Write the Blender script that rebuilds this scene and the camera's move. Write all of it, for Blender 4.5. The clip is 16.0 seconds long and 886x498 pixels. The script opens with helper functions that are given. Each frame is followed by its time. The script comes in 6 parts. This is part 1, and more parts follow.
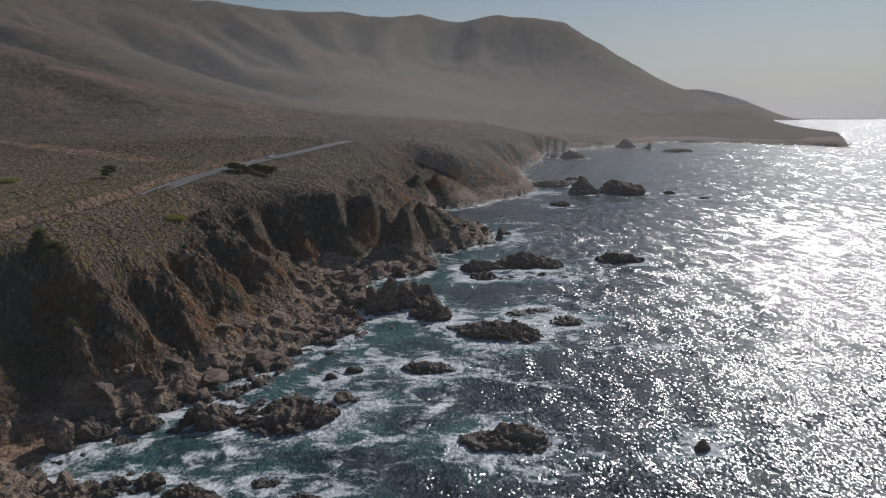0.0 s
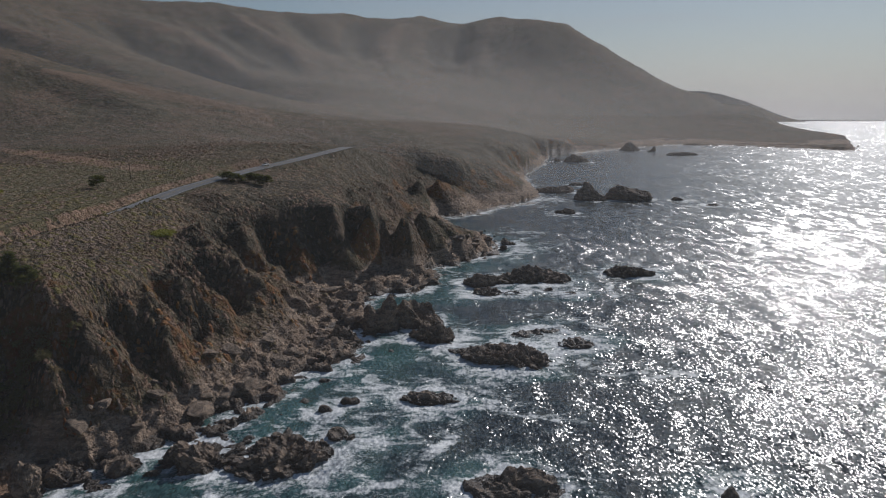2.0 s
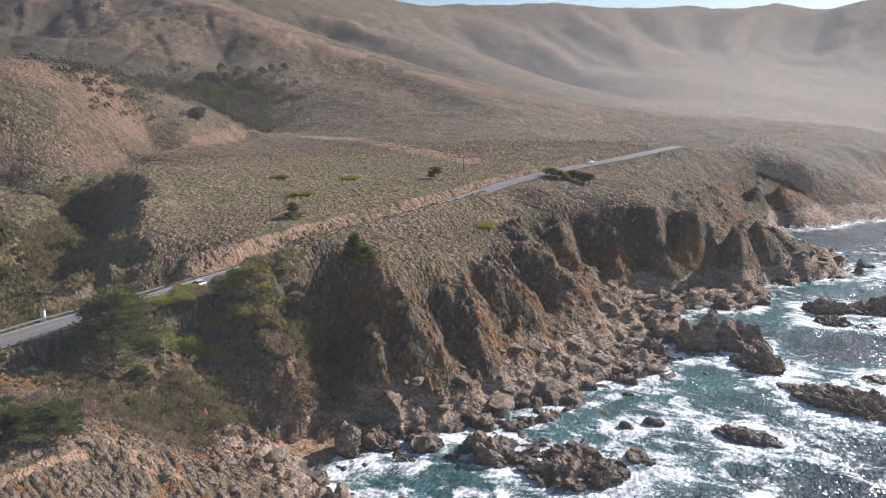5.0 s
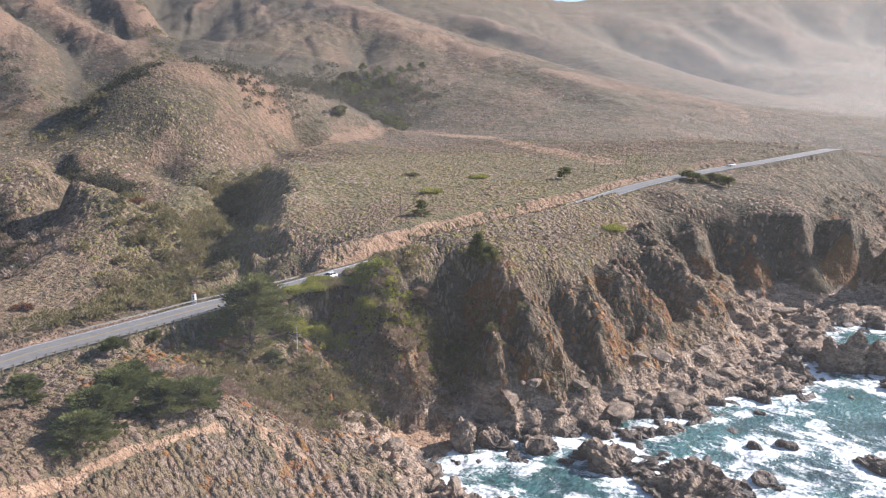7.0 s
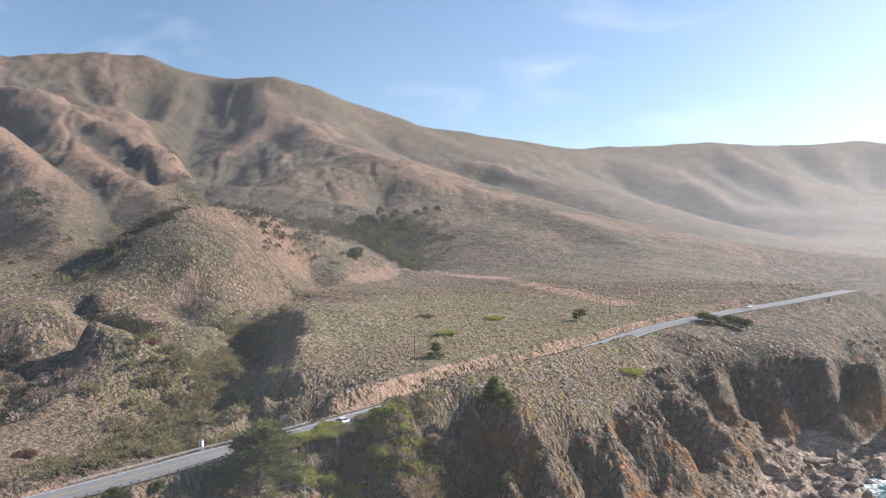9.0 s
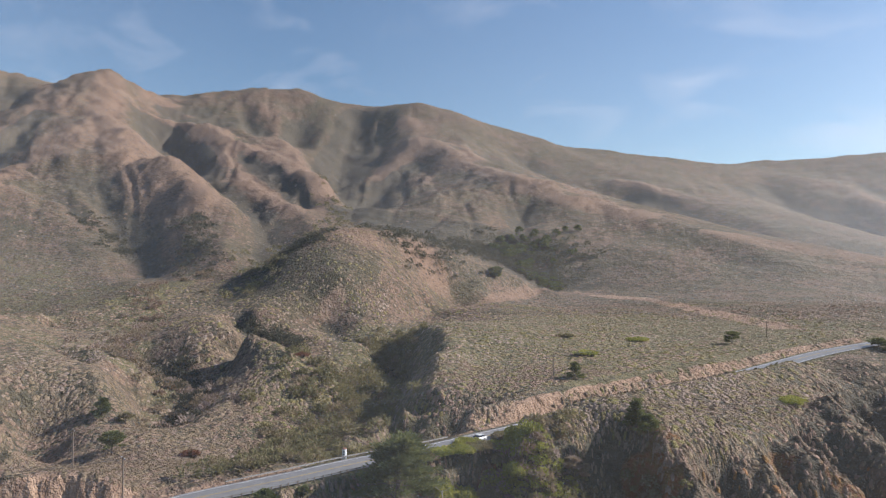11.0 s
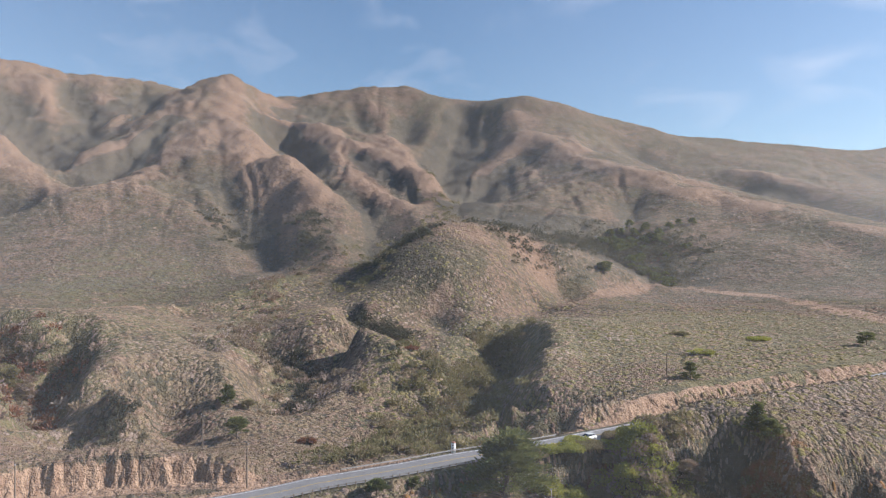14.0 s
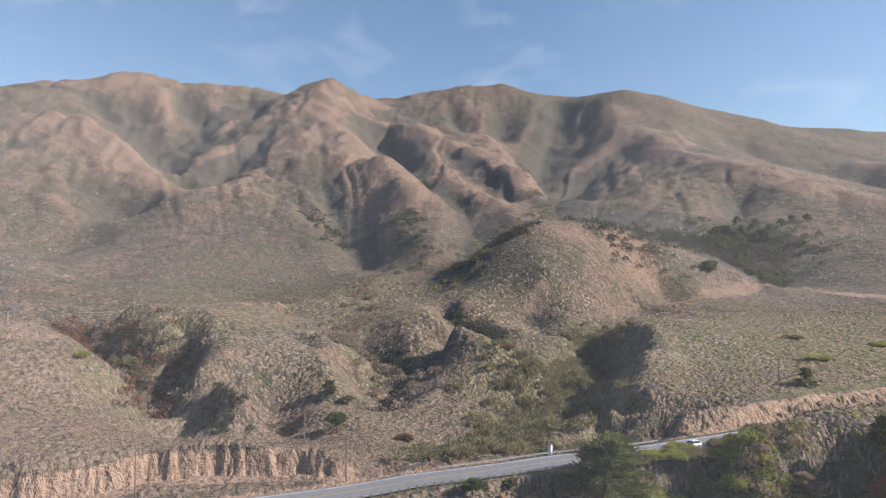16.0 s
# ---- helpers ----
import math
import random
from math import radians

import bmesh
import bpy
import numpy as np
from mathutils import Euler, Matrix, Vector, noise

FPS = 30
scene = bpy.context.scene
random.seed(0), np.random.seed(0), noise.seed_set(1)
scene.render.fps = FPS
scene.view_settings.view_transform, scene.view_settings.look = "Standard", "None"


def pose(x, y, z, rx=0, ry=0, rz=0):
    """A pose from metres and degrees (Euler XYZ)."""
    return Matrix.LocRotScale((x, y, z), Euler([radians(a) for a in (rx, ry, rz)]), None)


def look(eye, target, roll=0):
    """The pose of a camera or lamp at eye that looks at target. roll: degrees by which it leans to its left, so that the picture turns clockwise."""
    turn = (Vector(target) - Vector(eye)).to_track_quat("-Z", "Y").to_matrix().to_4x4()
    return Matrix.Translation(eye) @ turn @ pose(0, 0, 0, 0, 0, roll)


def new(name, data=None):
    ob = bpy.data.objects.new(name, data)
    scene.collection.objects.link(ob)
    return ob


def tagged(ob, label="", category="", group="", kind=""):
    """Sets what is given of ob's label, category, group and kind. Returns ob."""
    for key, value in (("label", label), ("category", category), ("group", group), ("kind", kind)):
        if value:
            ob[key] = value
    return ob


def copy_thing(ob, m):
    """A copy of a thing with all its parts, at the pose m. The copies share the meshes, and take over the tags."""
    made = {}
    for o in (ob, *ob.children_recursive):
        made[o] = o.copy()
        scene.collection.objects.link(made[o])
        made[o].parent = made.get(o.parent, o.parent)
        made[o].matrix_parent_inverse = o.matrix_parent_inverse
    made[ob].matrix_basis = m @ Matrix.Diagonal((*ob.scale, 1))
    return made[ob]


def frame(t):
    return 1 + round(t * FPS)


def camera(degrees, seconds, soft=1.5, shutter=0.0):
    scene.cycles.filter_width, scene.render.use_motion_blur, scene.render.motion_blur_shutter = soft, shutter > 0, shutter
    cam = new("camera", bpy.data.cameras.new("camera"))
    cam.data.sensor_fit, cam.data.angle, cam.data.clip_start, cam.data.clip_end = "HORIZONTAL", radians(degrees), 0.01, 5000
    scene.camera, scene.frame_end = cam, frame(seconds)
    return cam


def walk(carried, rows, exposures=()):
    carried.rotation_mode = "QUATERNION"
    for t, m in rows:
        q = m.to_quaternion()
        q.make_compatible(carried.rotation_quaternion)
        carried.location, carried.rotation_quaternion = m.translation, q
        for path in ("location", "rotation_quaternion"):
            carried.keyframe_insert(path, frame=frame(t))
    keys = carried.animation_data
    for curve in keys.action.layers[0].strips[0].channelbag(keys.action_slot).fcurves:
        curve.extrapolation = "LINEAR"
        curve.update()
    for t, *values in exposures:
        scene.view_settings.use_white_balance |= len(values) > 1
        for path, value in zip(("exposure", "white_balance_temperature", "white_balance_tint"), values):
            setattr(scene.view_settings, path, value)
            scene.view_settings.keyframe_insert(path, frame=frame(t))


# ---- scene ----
cam = camera(64.9, 16.0, 1.2)
walk(cam, [
    (0.0, pose(-0.00, 0.00, 70.00, 78.49, 0, 0.00)),
    (0.5, pose(0.20, 3.51, 70.76, 78.52, 0, 0.09)),
    (1.0, pose(0.22, 6.85, 71.64, 78.53, 0, 0.13)),
    (1.5, pose(0.05, 10.32, 72.29, 78.53, 0, 0.15)),
    (2.0, pose(-0.11, 13.66, 72.57, 78.59, 0, 0.16)),
    (2.5, pose(-0.15, 16.55, 72.81, 78.72, 0, 0.19)),
    (3.0, pose(-0.22, 18.62, 72.90, 78.62, 0, 0.52)),
    (3.5, pose(-0.13, 19.83, 72.89, 78.55, 0, 7.72)),
    (4.0, pose(-0.88, 20.78, 72.34, 78.54, 0, 14.81)),
    (4.5, pose(-1.05, 21.42, 72.32, 78.34, 0, 21.50)),
    (5.0, pose(-1.01, 21.08, 72.51, 78.36, 0, 26.38)),
    (5.2, pose(-0.84, 21.20, 72.49, 78.35, 0, 27.83)),
    (7.3, pose(1.38, 20.75, 73.62, 78.15, 0, 38.05)),
    (7.5, pose(1.54, 20.69, 73.65, 78.16, 0, 38.42)),
    (8.0, pose(1.70, 20.70, 73.75, 78.13, 0, 38.71)),
    (8.5, pose(1.58, 20.87, 73.95, 78.76, 0, 38.69)),
    (9.0, pose(0.93, 21.21, 74.62, 89.52, 0, 38.47)),
    (9.5, pose(0.53, 21.37, 74.14, 90.72, 0, 38.98)),
    (10.0, pose(0.54, 21.89, 73.66, 90.76, 0, 43.23)),
    (10.2, pose(0.86, 22.18, 73.41, 90.92, 0, 45.05)),
    (12.3, pose(0.95, 21.82, 73.80, 90.83, 0, 53.75)),
    (12.5, pose(0.89, 21.71, 73.90, 90.77, 0, 54.28)),
    (13.0, pose(0.82, 21.53, 73.95, 90.75, 0, 55.70)),
    (13.5, pose(0.82, 21.60, 73.88, 90.75, 0, 57.18)),
    (14.0, pose(0.78, 21.76, 73.92, 90.75, 0, 58.64)),
    (14.5, pose(0.49, 21.95, 73.98, 90.70, 0, 60.03)),
    (15.0, pose(0.31, 22.02, 74.07, 90.68, 0, 61.89)),
    (15.5, pose(0.17, 22.11, 74.03, 90.66, 0, 64.31)),
    (16.0, pose(0.13, 22.25, 74.11, 90.62, 0, 66.53)),
], exposures=[(0, -0.88, 6100, 14), (3.2, -0.9, 6100, 14), (4.0, -0.12, 6150, 16), (5.0, 0.6, 6200, 18), (7.5, 1.15, 6200, 18), (8.5, 1.17, 6200, 17), (9.0, 1.08, 6100, 15), (9.25, 0.48, 6050, 15), (10.0, 0.58, 6050, 15), (12.5, 0.85, 6050, 15), (16.0, 0.92, 6050, 16)])

# ---- sky, sun ----
SUN_AZ, SUN_EL = radians(31), radians(32)
world = bpy.data.worlds.new("sky")
scene.world = world
world.use_nodes = True
wn, wl = world.node_tree.nodes, world.node_tree.links
wn.clear()
w_out = wn.new("ShaderNodeOutputWorld")
w_bg = wn.new("ShaderNodeBackground")
w_bg.inputs["Strength"].default_value = 0.075
w_sky = wn.new("ShaderNodeTexSky")
w_sky.sky_type = "NISHITA"
w_sky.sun_disc = False
w_sky.sun_elevation, w_sky.sun_rotation = SUN_EL, SUN_AZ
w_sky.air_density, w_sky.dust_density, w_sky.ozone_density = 1.0, 0.4, 1.1
# thin cirrus and the pale sea haze along the horizon
w_tc = wn.new("ShaderNodeTexCoord")
w_map = wn.new("ShaderNodeMapping")
w_map.inputs["Rotation"].default_value = (0.3, 0.2, 0.5)
w_map.inputs["Scale"].default_value = (1.3, 5.0, 9.0)
w_noise = wn.new("ShaderNodeTexNoise")
w_noise.inputs["Scale"].default_value = 1.5
w_noise.inputs["Detail"].default_value = 6
w_noise.inputs["Distortion"].default_value = 0.6
w_ramp = wn.new("ShaderNodeValToRGB")
w_ramp.color_ramp.elements[0].position, w_ramp.color_ramp.elements[1].position = 0.55, 0.82
w_ramp.color_ramp.elements[1].color = (0.32, 0.32, 0.32, 1)
w_sep = wn.new("ShaderNodeSeparateXYZ")
w_hz = wn.new("ShaderNodeMapRange")
w_hz.inputs["From Min"].default_value, w_hz.inputs["From Max"].default_value = -0.02, 0.13
w_hz.inputs["To Min"].default_value, w_hz.inputs["To Max"].default_value = 0.85, 0.0
w_hz.interpolation_type = "SMOOTHSTEP"
w_mix = wn.new("ShaderNodeMix")
w_mix.data_type = "RGBA"
w_mix.inputs[7].default_value = (7.5, 7.6, 7.8, 1)
w_mix2 = wn.new("ShaderNodeMix")
w_mix2.data_type = "RGBA"
w_glow = wn.new("ShaderNodeVectorMath")
w_glow.operation = "DOT_PRODUCT"
w_glow.inputs[1].default_value = (math.sin(SUN_AZ), math.cos(SUN_AZ), 0)
w_side = wn.new("ShaderNodeMapRange")
w_side.interpolation_type = "SMOOTHSTEP"
w_side.inputs["From Min"].default_value, w_side.inputs["From Max"].default_value = 0.55, 1.0
w_haze = wn.new("ShaderNodeMix")
w_haze.data_type = "RGBA"
w_haze.inputs[6].default_value, w_haze.inputs[7].default_value = (4.4, 5.1, 6.0, 1), (9.0, 9.1, 9.3, 1)
wl.new(w_tc.outputs["Generated"], w_glow.inputs[0])
wl.new(w_glow.outputs["Value"], w_side.inputs["Value"])
wl.new(w_side.outputs[0], w_haze.inputs[0])
wl.new(w_haze.outputs[2], w_mix2.inputs[7])
wl.new(w_tc.outputs["Generated"], w_map.inputs["Vector"])
wl.new(w_map.outputs[0], w_noise.inputs["Vector"])
wl.new(w_noise.outputs["Fac"], w_ramp.inputs[0])
wl.new(w_tc.outputs["Generated"], w_sep.inputs[0])
wl.new(w_sep.outputs["Z"], w_hz.inputs["Value"])
wl.new(w_ramp.outputs[0], w_mix.inputs[0])
w_tint = wn.new("ShaderNodeMix")
w_tint.data_type, w_tint.blend_type = "RGBA", "MULTIPLY"
w_tint.inputs[0].default_value, w_tint.inputs[7].default_value = 1.0, (0.90, 0.98, 0.985, 1)
wl.new(w_sky.outputs[0], w_tint.inputs[6])
wl.new(w_tint.outputs[2], w_mix.inputs[6])
wl.new(w_hz.outputs[0], w_mix2.inputs[0])
wl.new(w_mix.outputs[2], w_mix2.inputs[6])
# the bright milky sky round the sun
w_high = wn.new("ShaderNodeMapRange")
w_high.interpolation_type = "SMOOTHSTEP"
w_high.inputs["From Min"].default_value, w_high.inputs["From Max"].default_value = 0.08, 0.75
w_high.inputs["To Min"].default_value, w_high.inputs["To Max"].default_value = 0.28, 0.0
w_milk = wn.new("ShaderNodeMath")
w_milk.operation = "MULTIPLY"
w_mix3 = wn.new("ShaderNodeMix")
w_mix3.data_type = "RGBA"
w_mix3.inputs[7].default_value = (11.0, 11.0, 11.0, 1)
wl.new(w_sep.outputs["Z"], w_high.inputs["Value"])
wl.new(w_high.outputs[0], w_milk.inputs[0])
wl.new(w_side.outputs[0], w_milk.inputs[1])
wl.new(w_milk.outputs[0], w_mix3.inputs[0])
wl.new(w_mix2.outputs[2], w_mix3.inputs[6])
wl.new(w_mix3.outputs[2], w_bg.inputs["Color"])
wl.new(w_bg.outputs[0], w_out.inputs["Surface"])

sun_data = bpy.data.lights.new("sun", "SUN")
sun_data.energy, sun_data.angle, sun_data.color = 4.45, radians(0.6), (1.0, 0.95, 0.87)
sun = new("sun", sun_data)
to_sun = Vector((math.sin(SUN_AZ) * math.cos(SUN_EL), math.cos(SUN_AZ) * math.cos(SUN_EL), math.sin(SUN_EL)))
sun.matrix_world = look(to_sun * 300, (0, 0, 0))


# ---- helpers of this scene ----
def part(name, bm, material, parent=None, label="", smooth=False):
    """Link a bmesh as one mesh object."""
    me = bpy.data.meshes.new(name)
    bm.to_mesh(me)
    bm.free()
    ob = new(name, me)
    if smooth:
        me.polygons.foreach_set("use_smooth", [True] * len(me.polygons))
    if isinstance(material, (list, tuple)):
        for m in material:
            me.materials.append(m)
    else:
        me.materials.append(material)
    if parent is not None:
        ob.parent = parent
    if label:
        tagged(ob, label)
    return ob


def grid_mesh(name, co, faces, material, smooth=True):
    """A mesh from arrays of corners and of triangles or quads."""
    me = bpy.data.meshes.new(name)
    n, k = faces.shape
    me.vertices.add(len(co))
    me.vertices.foreach_set("co", np.asarray(co, np.float32).ravel())
    me.loops.add(n * k)
    me.loops.foreach_set("vertex_index", np.asarray(faces, np.int32).ravel())
    me.polygons.add(n)
    me.polygons.foreach_set("loop_start", np.arange(0, n * k, k, dtype=np.int32))
    me.polygons.foreach_set("loop_total", np.full(n, k, np.int32))
    me.polygons.foreach_set("use_smooth", np.full(n, smooth))
    me.update(calc_edges=True)
    me.materials.append(material)
    return me


def attribute(me, name, values):
    a = me.attributes.new(name, "FLOAT", "POINT")
    a.data.foreach_set("value", np.asarray(values, np.float32))


def lattice(x, y, seed):
    """Smooth value noise in -1..1, one cell a unit."""
    table = np.random.RandomState(seed).uniform(-1, 1, (256, 256))
    i, j = np.floor(x).astype(int), np.floor(y).astype(int)
    u, v = x - i, y - j
    u, v = u * u * u * (u * (6 * u - 15) + 10), v * v * v * (v * (6 * v - 15) + 10)
    a, b = table[i % 256, j % 256], table[(i + 1) % 256, j % 256]
    c, d = table[i % 256, (j + 1) % 256], table[(i + 1) % 256, (j + 1) % 256]
    return (a * (1 - u) + b * u) * (1 - v) + (c * (1 - u) + d * u) * v


def fbm(x, y, size, octaves=4, seed=1, ridged=False, gain=0.5):
    total, amp, k = 0, 1.0, 1.0 / size
    norm = 0
    for o in range(octaves):
        ca, sa = math.cos(0.6 * o + seed), math.sin(0.6 * o + seed)
        n = lattice((x * ca - y * sa) * k + 37.7 * o, (x * sa + y * ca) * k + 11.3 * o, seed + o)
        total = total + amp * (1 - 2 * np.abs(n) if ridged else n)
        norm += amp
        amp *= gain
        k *= 2.03
    return total / norm


def blocks(x, y, size, seed):
    """Random height of the joint-bounded block that a place lies in, 0..1."""
    rs = np.random.RandomState(seed)
    jx, jy, hh = rs.uniform(0, 1, (3, 64, 64))
    u, v = x / size, y / size
    i0, j0 = np.floor(u).astype(int), np.floor(v).astype(int)
    best, out = np.full(x.shape, 1e9), np.zeros(x.shape)
    for di in (-1, 0, 1):
        for dj in (-1, 0, 1):
            i, j = i0 + di, j0 + dj
            d = (u - i - jx[i % 64, j % 64]) ** 2 + (v - j - jy[i % 64, j % 64]) ** 2
            m = d < best
            best[m], out[m] = d[m], hh[i % 64, j % 64][m]
    return out


def step(a, b, x):
    t = np.clip((x - a) / (b - a), 0, 1)
    return t * t * (3 - 2 * t)


def away(px, py, line):
    """Distance to a polyline, and how far along it (in its points) the nearest place lies."""
    best, where = np.full(px.shape, 1e9), np.zeros(px.shape)
    for k in range(len(line) - 1):
        (ax, ay), (bx, by) = line[k][:2], line[k + 1][:2]
        dx, dy = bx - ax, by - ay
        s = np.clip(((px - ax) * dx + (py - ay) * dy) / max(dx * dx + dy * dy, 1e-6), 0, 1)
        d = np.hypot(px - ax - s * dx, py - ay - s * dy)
        m = d < best
        best[m], where[m] = d[m], (k + s)[m]
    return best, where


def inside(px, py, ring):
    odd = np.zeros(px.shape, bool)
    for k in range(len(ring)):
        (ax, ay), (bx, by) = ring[k][:2], ring[k - 1][:2]
        if ay != by:
            odd ^= ((ay > py) != (by > py)) & (px < (bx - ax) * (py - ay) / (by - ay) + ax)
    return odd


def spline(points, n=6):
    """A smooth curve through points (Catmull-Rom)."""
    p = np.array(points, float)
    p = np.vstack([2 * p[0] - p[1], p, 2 * p[-1] - p[-2]])
    out = []
    for k in range(1, len(p) - 2):
        for t in np.arange(n) / n:
            out.append(0.5 * (2 * p[k] + (p[k + 1] - p[k - 1]) * t + (2 * p[k - 1] - 5 * p[k] + 4 * p[k + 1] - p[k + 2]) * t * t
                              + (3 * p[k] - p[k - 1] - 3 * p[k + 1] + p[k + 2]) * t ** 3))
    out.append(p[-2])
    return np.array(out)


# ---- materials ----
class Nodes:
    """Short hand for a node material."""

    def __init__(self, name):
        self.mat = bpy.data.materials.new(name)
        self.mat.use_nodes = True
        self.t = self.mat.node_tree
        self.bsdf = self.t.nodes["Principled BSDF"]
        self.out = self.t.nodes["Material Output"]
        self.geo = self.t.nodes.new("ShaderNodeNewGeometry")
        self.tc = self.t.nodes.new("ShaderNodeTexCoord")

    def set(self, socket, value):
        if hasattr(value, "is_output"):
            self.t.links.new(value, socket)
        else:
            socket.default_value = value

    def noise(self, scale, detail=4, rough=0.55, vector=None, distortion=0.0):
        n = self.t.nodes.new("ShaderNodeTexNoise")
        n.inputs["Scale"].default_value, n.inputs["Detail"].default_value = scale, detail
        n.inputs["Roughness"].default_value, n.inputs["Distortion"].default_value = rough, distortion
        self.set(n.inputs["Vector"], vector or self.geo.outputs["Position"])
        return n.outputs["Fac"]

    def cells(self, scale, vector=None, feature="F1"):
        n = self.t.nodes.new("ShaderNodeTexVoronoi")
        n.feature = feature
        n.inputs["Scale"].default_value = scale
        self.set(n.inputs["Vector"], vector or self.geo.outputs["Position"])
        return n

    def stretched(self, sx, sy, sz, rz=0.0):
        n = self.t.nodes.new("ShaderNodeMapping")
        n.inputs["Scale"].default_value = (sx, sy, sz)
        n.inputs["Rotation"].default_value = (0, 0, rz)
        self.set(n.inputs["Vector"], self.geo.outputs["Position"])
        return n.outputs[0]

    def ramp(self, fac, a, b, lo=0.0, hi=1.0):
        n = self.t.nodes.new("ShaderNodeMapRange")
        n.interpolation_type = "SMOOTHSTEP"
        self.set(n.inputs["Value"], fac)
        for key, v in (("From Min", a), ("From Max", b), ("To Min", lo), ("To Max", hi)):
            n.inputs[key].default_value = v
        return n.outputs[0]

    def mix(self, fac, a, b):
        n = self.t.nodes.new("ShaderNodeMix")
        n.data_type = "RGBA"
        self.set(n.inputs[0], fac)
        self.set(n.inputs[6], a if hasattr(a, "is_output") else (*a, 1))
        self.set(n.inputs[7], b if hasattr(b, "is_output") else (*b, 1))
        return n.outputs[2]

    def math(self, op, a, b=0.0):
        n = self.t.nodes.new("ShaderNodeMath")
        n.operation = op
        self.set(n.inputs[0], a)
        self.set(n.inputs[1], b)
        return n.outputs[0]

    def attr(self, name):
        n = self.t.nodes.new("ShaderNodeAttribute")
        n.attribute_name = name
        return n.outputs["Fac"]

    def bump(self, height, strength, distance, normal=None):
        n = self.t.nodes.new("ShaderNodeBump")
        n.inputs["Strength"].default_value, n.inputs["Distance"].default_value = strength, distance
        self.set(n.inputs["Height"], height)
        if normal is not None:
            self.set(n.inputs["Normal"], normal)
        return n.outputs[0]

    def done(self, colour, rough=0.9, normal=None, spec=0.2, **more):
        b = self.bsdf.inputs
        self.set(b["Base Color"], colour if hasattr(colour, "is_output") else (*colour, 1))
        self.set(b["Roughness"], rough)
        self.set(b["Specular IOR Level"], spec)
        if normal is not None:
            self.set(b["Normal"], normal)
        for key, v in more.items():
            self.set(b[key.replace("_", " ")], v)
        return self.mat


def ground_material():
    n = Nodes("scrub_ground")
    big, mid, fine = n.noise(0.012, 5), n.noise(0.09, 5, 0.65), n.noise(0.8, 5, 0.7)
    tuft = n.cells(0.55).outputs["Distance"]
    clump = n.noise(0.25, 4, 0.8)
    hillside = n.noise(0.045, 6, 0.75)

    def rough_edge(name, by, amount, a, b, hi=1.0):
        return n.ramp(n.math("ADD", n.attr(name), n.math("MULTIPLY", n.math("SUBTRACT", by, 0.5), amount)), a, b, 0, hi)

    scrub = n.mix(n.ramp(mid, 0.35, 0.65), (0.185, 0.130, 0.086), (0.130, 0.110, 0.060))
    scrub = n.mix(n.ramp(fine, 0.42, 0.72, 0, 0.8), scrub, (0.235, 0.175, 0.125))
    scrub = n.mix(n.ramp(big, 0.40, 0.60, 0, 0.75), scrub, (0.245, 0.150, 0.104))
    scrub = n.mix(n.ramp(hillside, 0.48, 0.56, 0, 0.65), scrub, (0.105, 0.090, 0.050))
    scrub = n.mix(n.ramp(clump, 0.48, 0.60, 0, 0.7), scrub, (0.076, 0.068, 0.040))
    scrub = n.mix(n.ramp(tuft, 0.25, 0.8, 0, 0.45), scrub, (0.066, 0.057, 0.035))
    dry = n.mix(n.ramp(fine, 0.35, 0.7), (0.275, 0.172, 0.116), (0.215, 0.142, 0.094))
    col = n.mix(rough_edge("dry", mid, 1.2, 0.35, 0.75, 0.85), scrub, dry)
    green = n.mix(n.ramp(fine, 0.4, 0.65), (0.135, 0.120, 0.058), (0.190, 0.155, 0.080))
    col = n.mix(rough_edge("green", mid, 1.0, 0.35, 0.7, 0.85), col, green)
    # dark brush colour, which doubles as shade in gullies and cliff clefts
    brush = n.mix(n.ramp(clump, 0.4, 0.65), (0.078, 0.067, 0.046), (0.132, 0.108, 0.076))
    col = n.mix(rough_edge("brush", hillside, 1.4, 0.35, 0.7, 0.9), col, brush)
    # single dark shrubs on the open slopes
    dots = n.ramp(n.cells(0.26).outputs["Distance"], 0.15, 0.44, 1.0, 0.0)
    col = n.mix(n.math("MULTIPLY", dots, n.ramp(n.noise(0.02, 5, 0.65), 0.36, 0.58, 0.2, 0.85)), col, (0.058, 0.052, 0.034))
    strata = n.noise(0.35, 7, 0.72, n.stretched(1, 1, 2.6), 0.8)
    rock = n.mix(n.ramp(strata, 0.33, 0.66), (0.150, 0.110, 0.083), (0.52, 0.385, 0.28))
    rock = n.mix(n.ramp(n.noise(0.05, 3), 0.45, 0.65, 0, 0.45), rock, (0.22, 0.16, 0.118))
    rock = n.mix(n.ramp(n.noise(0.9, 6, 0.75, n.stretched(1, 1, 1.6, 0.4), 1.5), 0.5, 0.62, 0, 0.55), rock, (0.085, 0.068, 0.054))
    col = n.mix(rough_edge("rock", fine, 0.9, 0.35, 0.65), col, rock)
    plant = n.mix(n.ramp(fine, 0.35, 0.65), (0.250, 0.092, 0.042), (0.185, 0.120, 0.042))
    col = n.mix(rough_edge("iceplant", mid, 1.6, 0.42, 0.72, 0.75), col, plant)
    streak = n.noise(0.9, 5, 0.65, n.stretched(1, 1, 0.12), 0.4)
    soil = n.mix(n.ramp(streak, 0.35, 0.65), (0.23, 0.142, 0.092), (0.375, 0.255, 0.168))
    soil = n.mix(n.ramp(strata, 0.5, 0.75, 0, 0.4), soil, (0.26, 0.15, 0.10))
    col = n.mix(rough_edge("soil", fine, 0.7, 0.35, 0.6), col, soil)
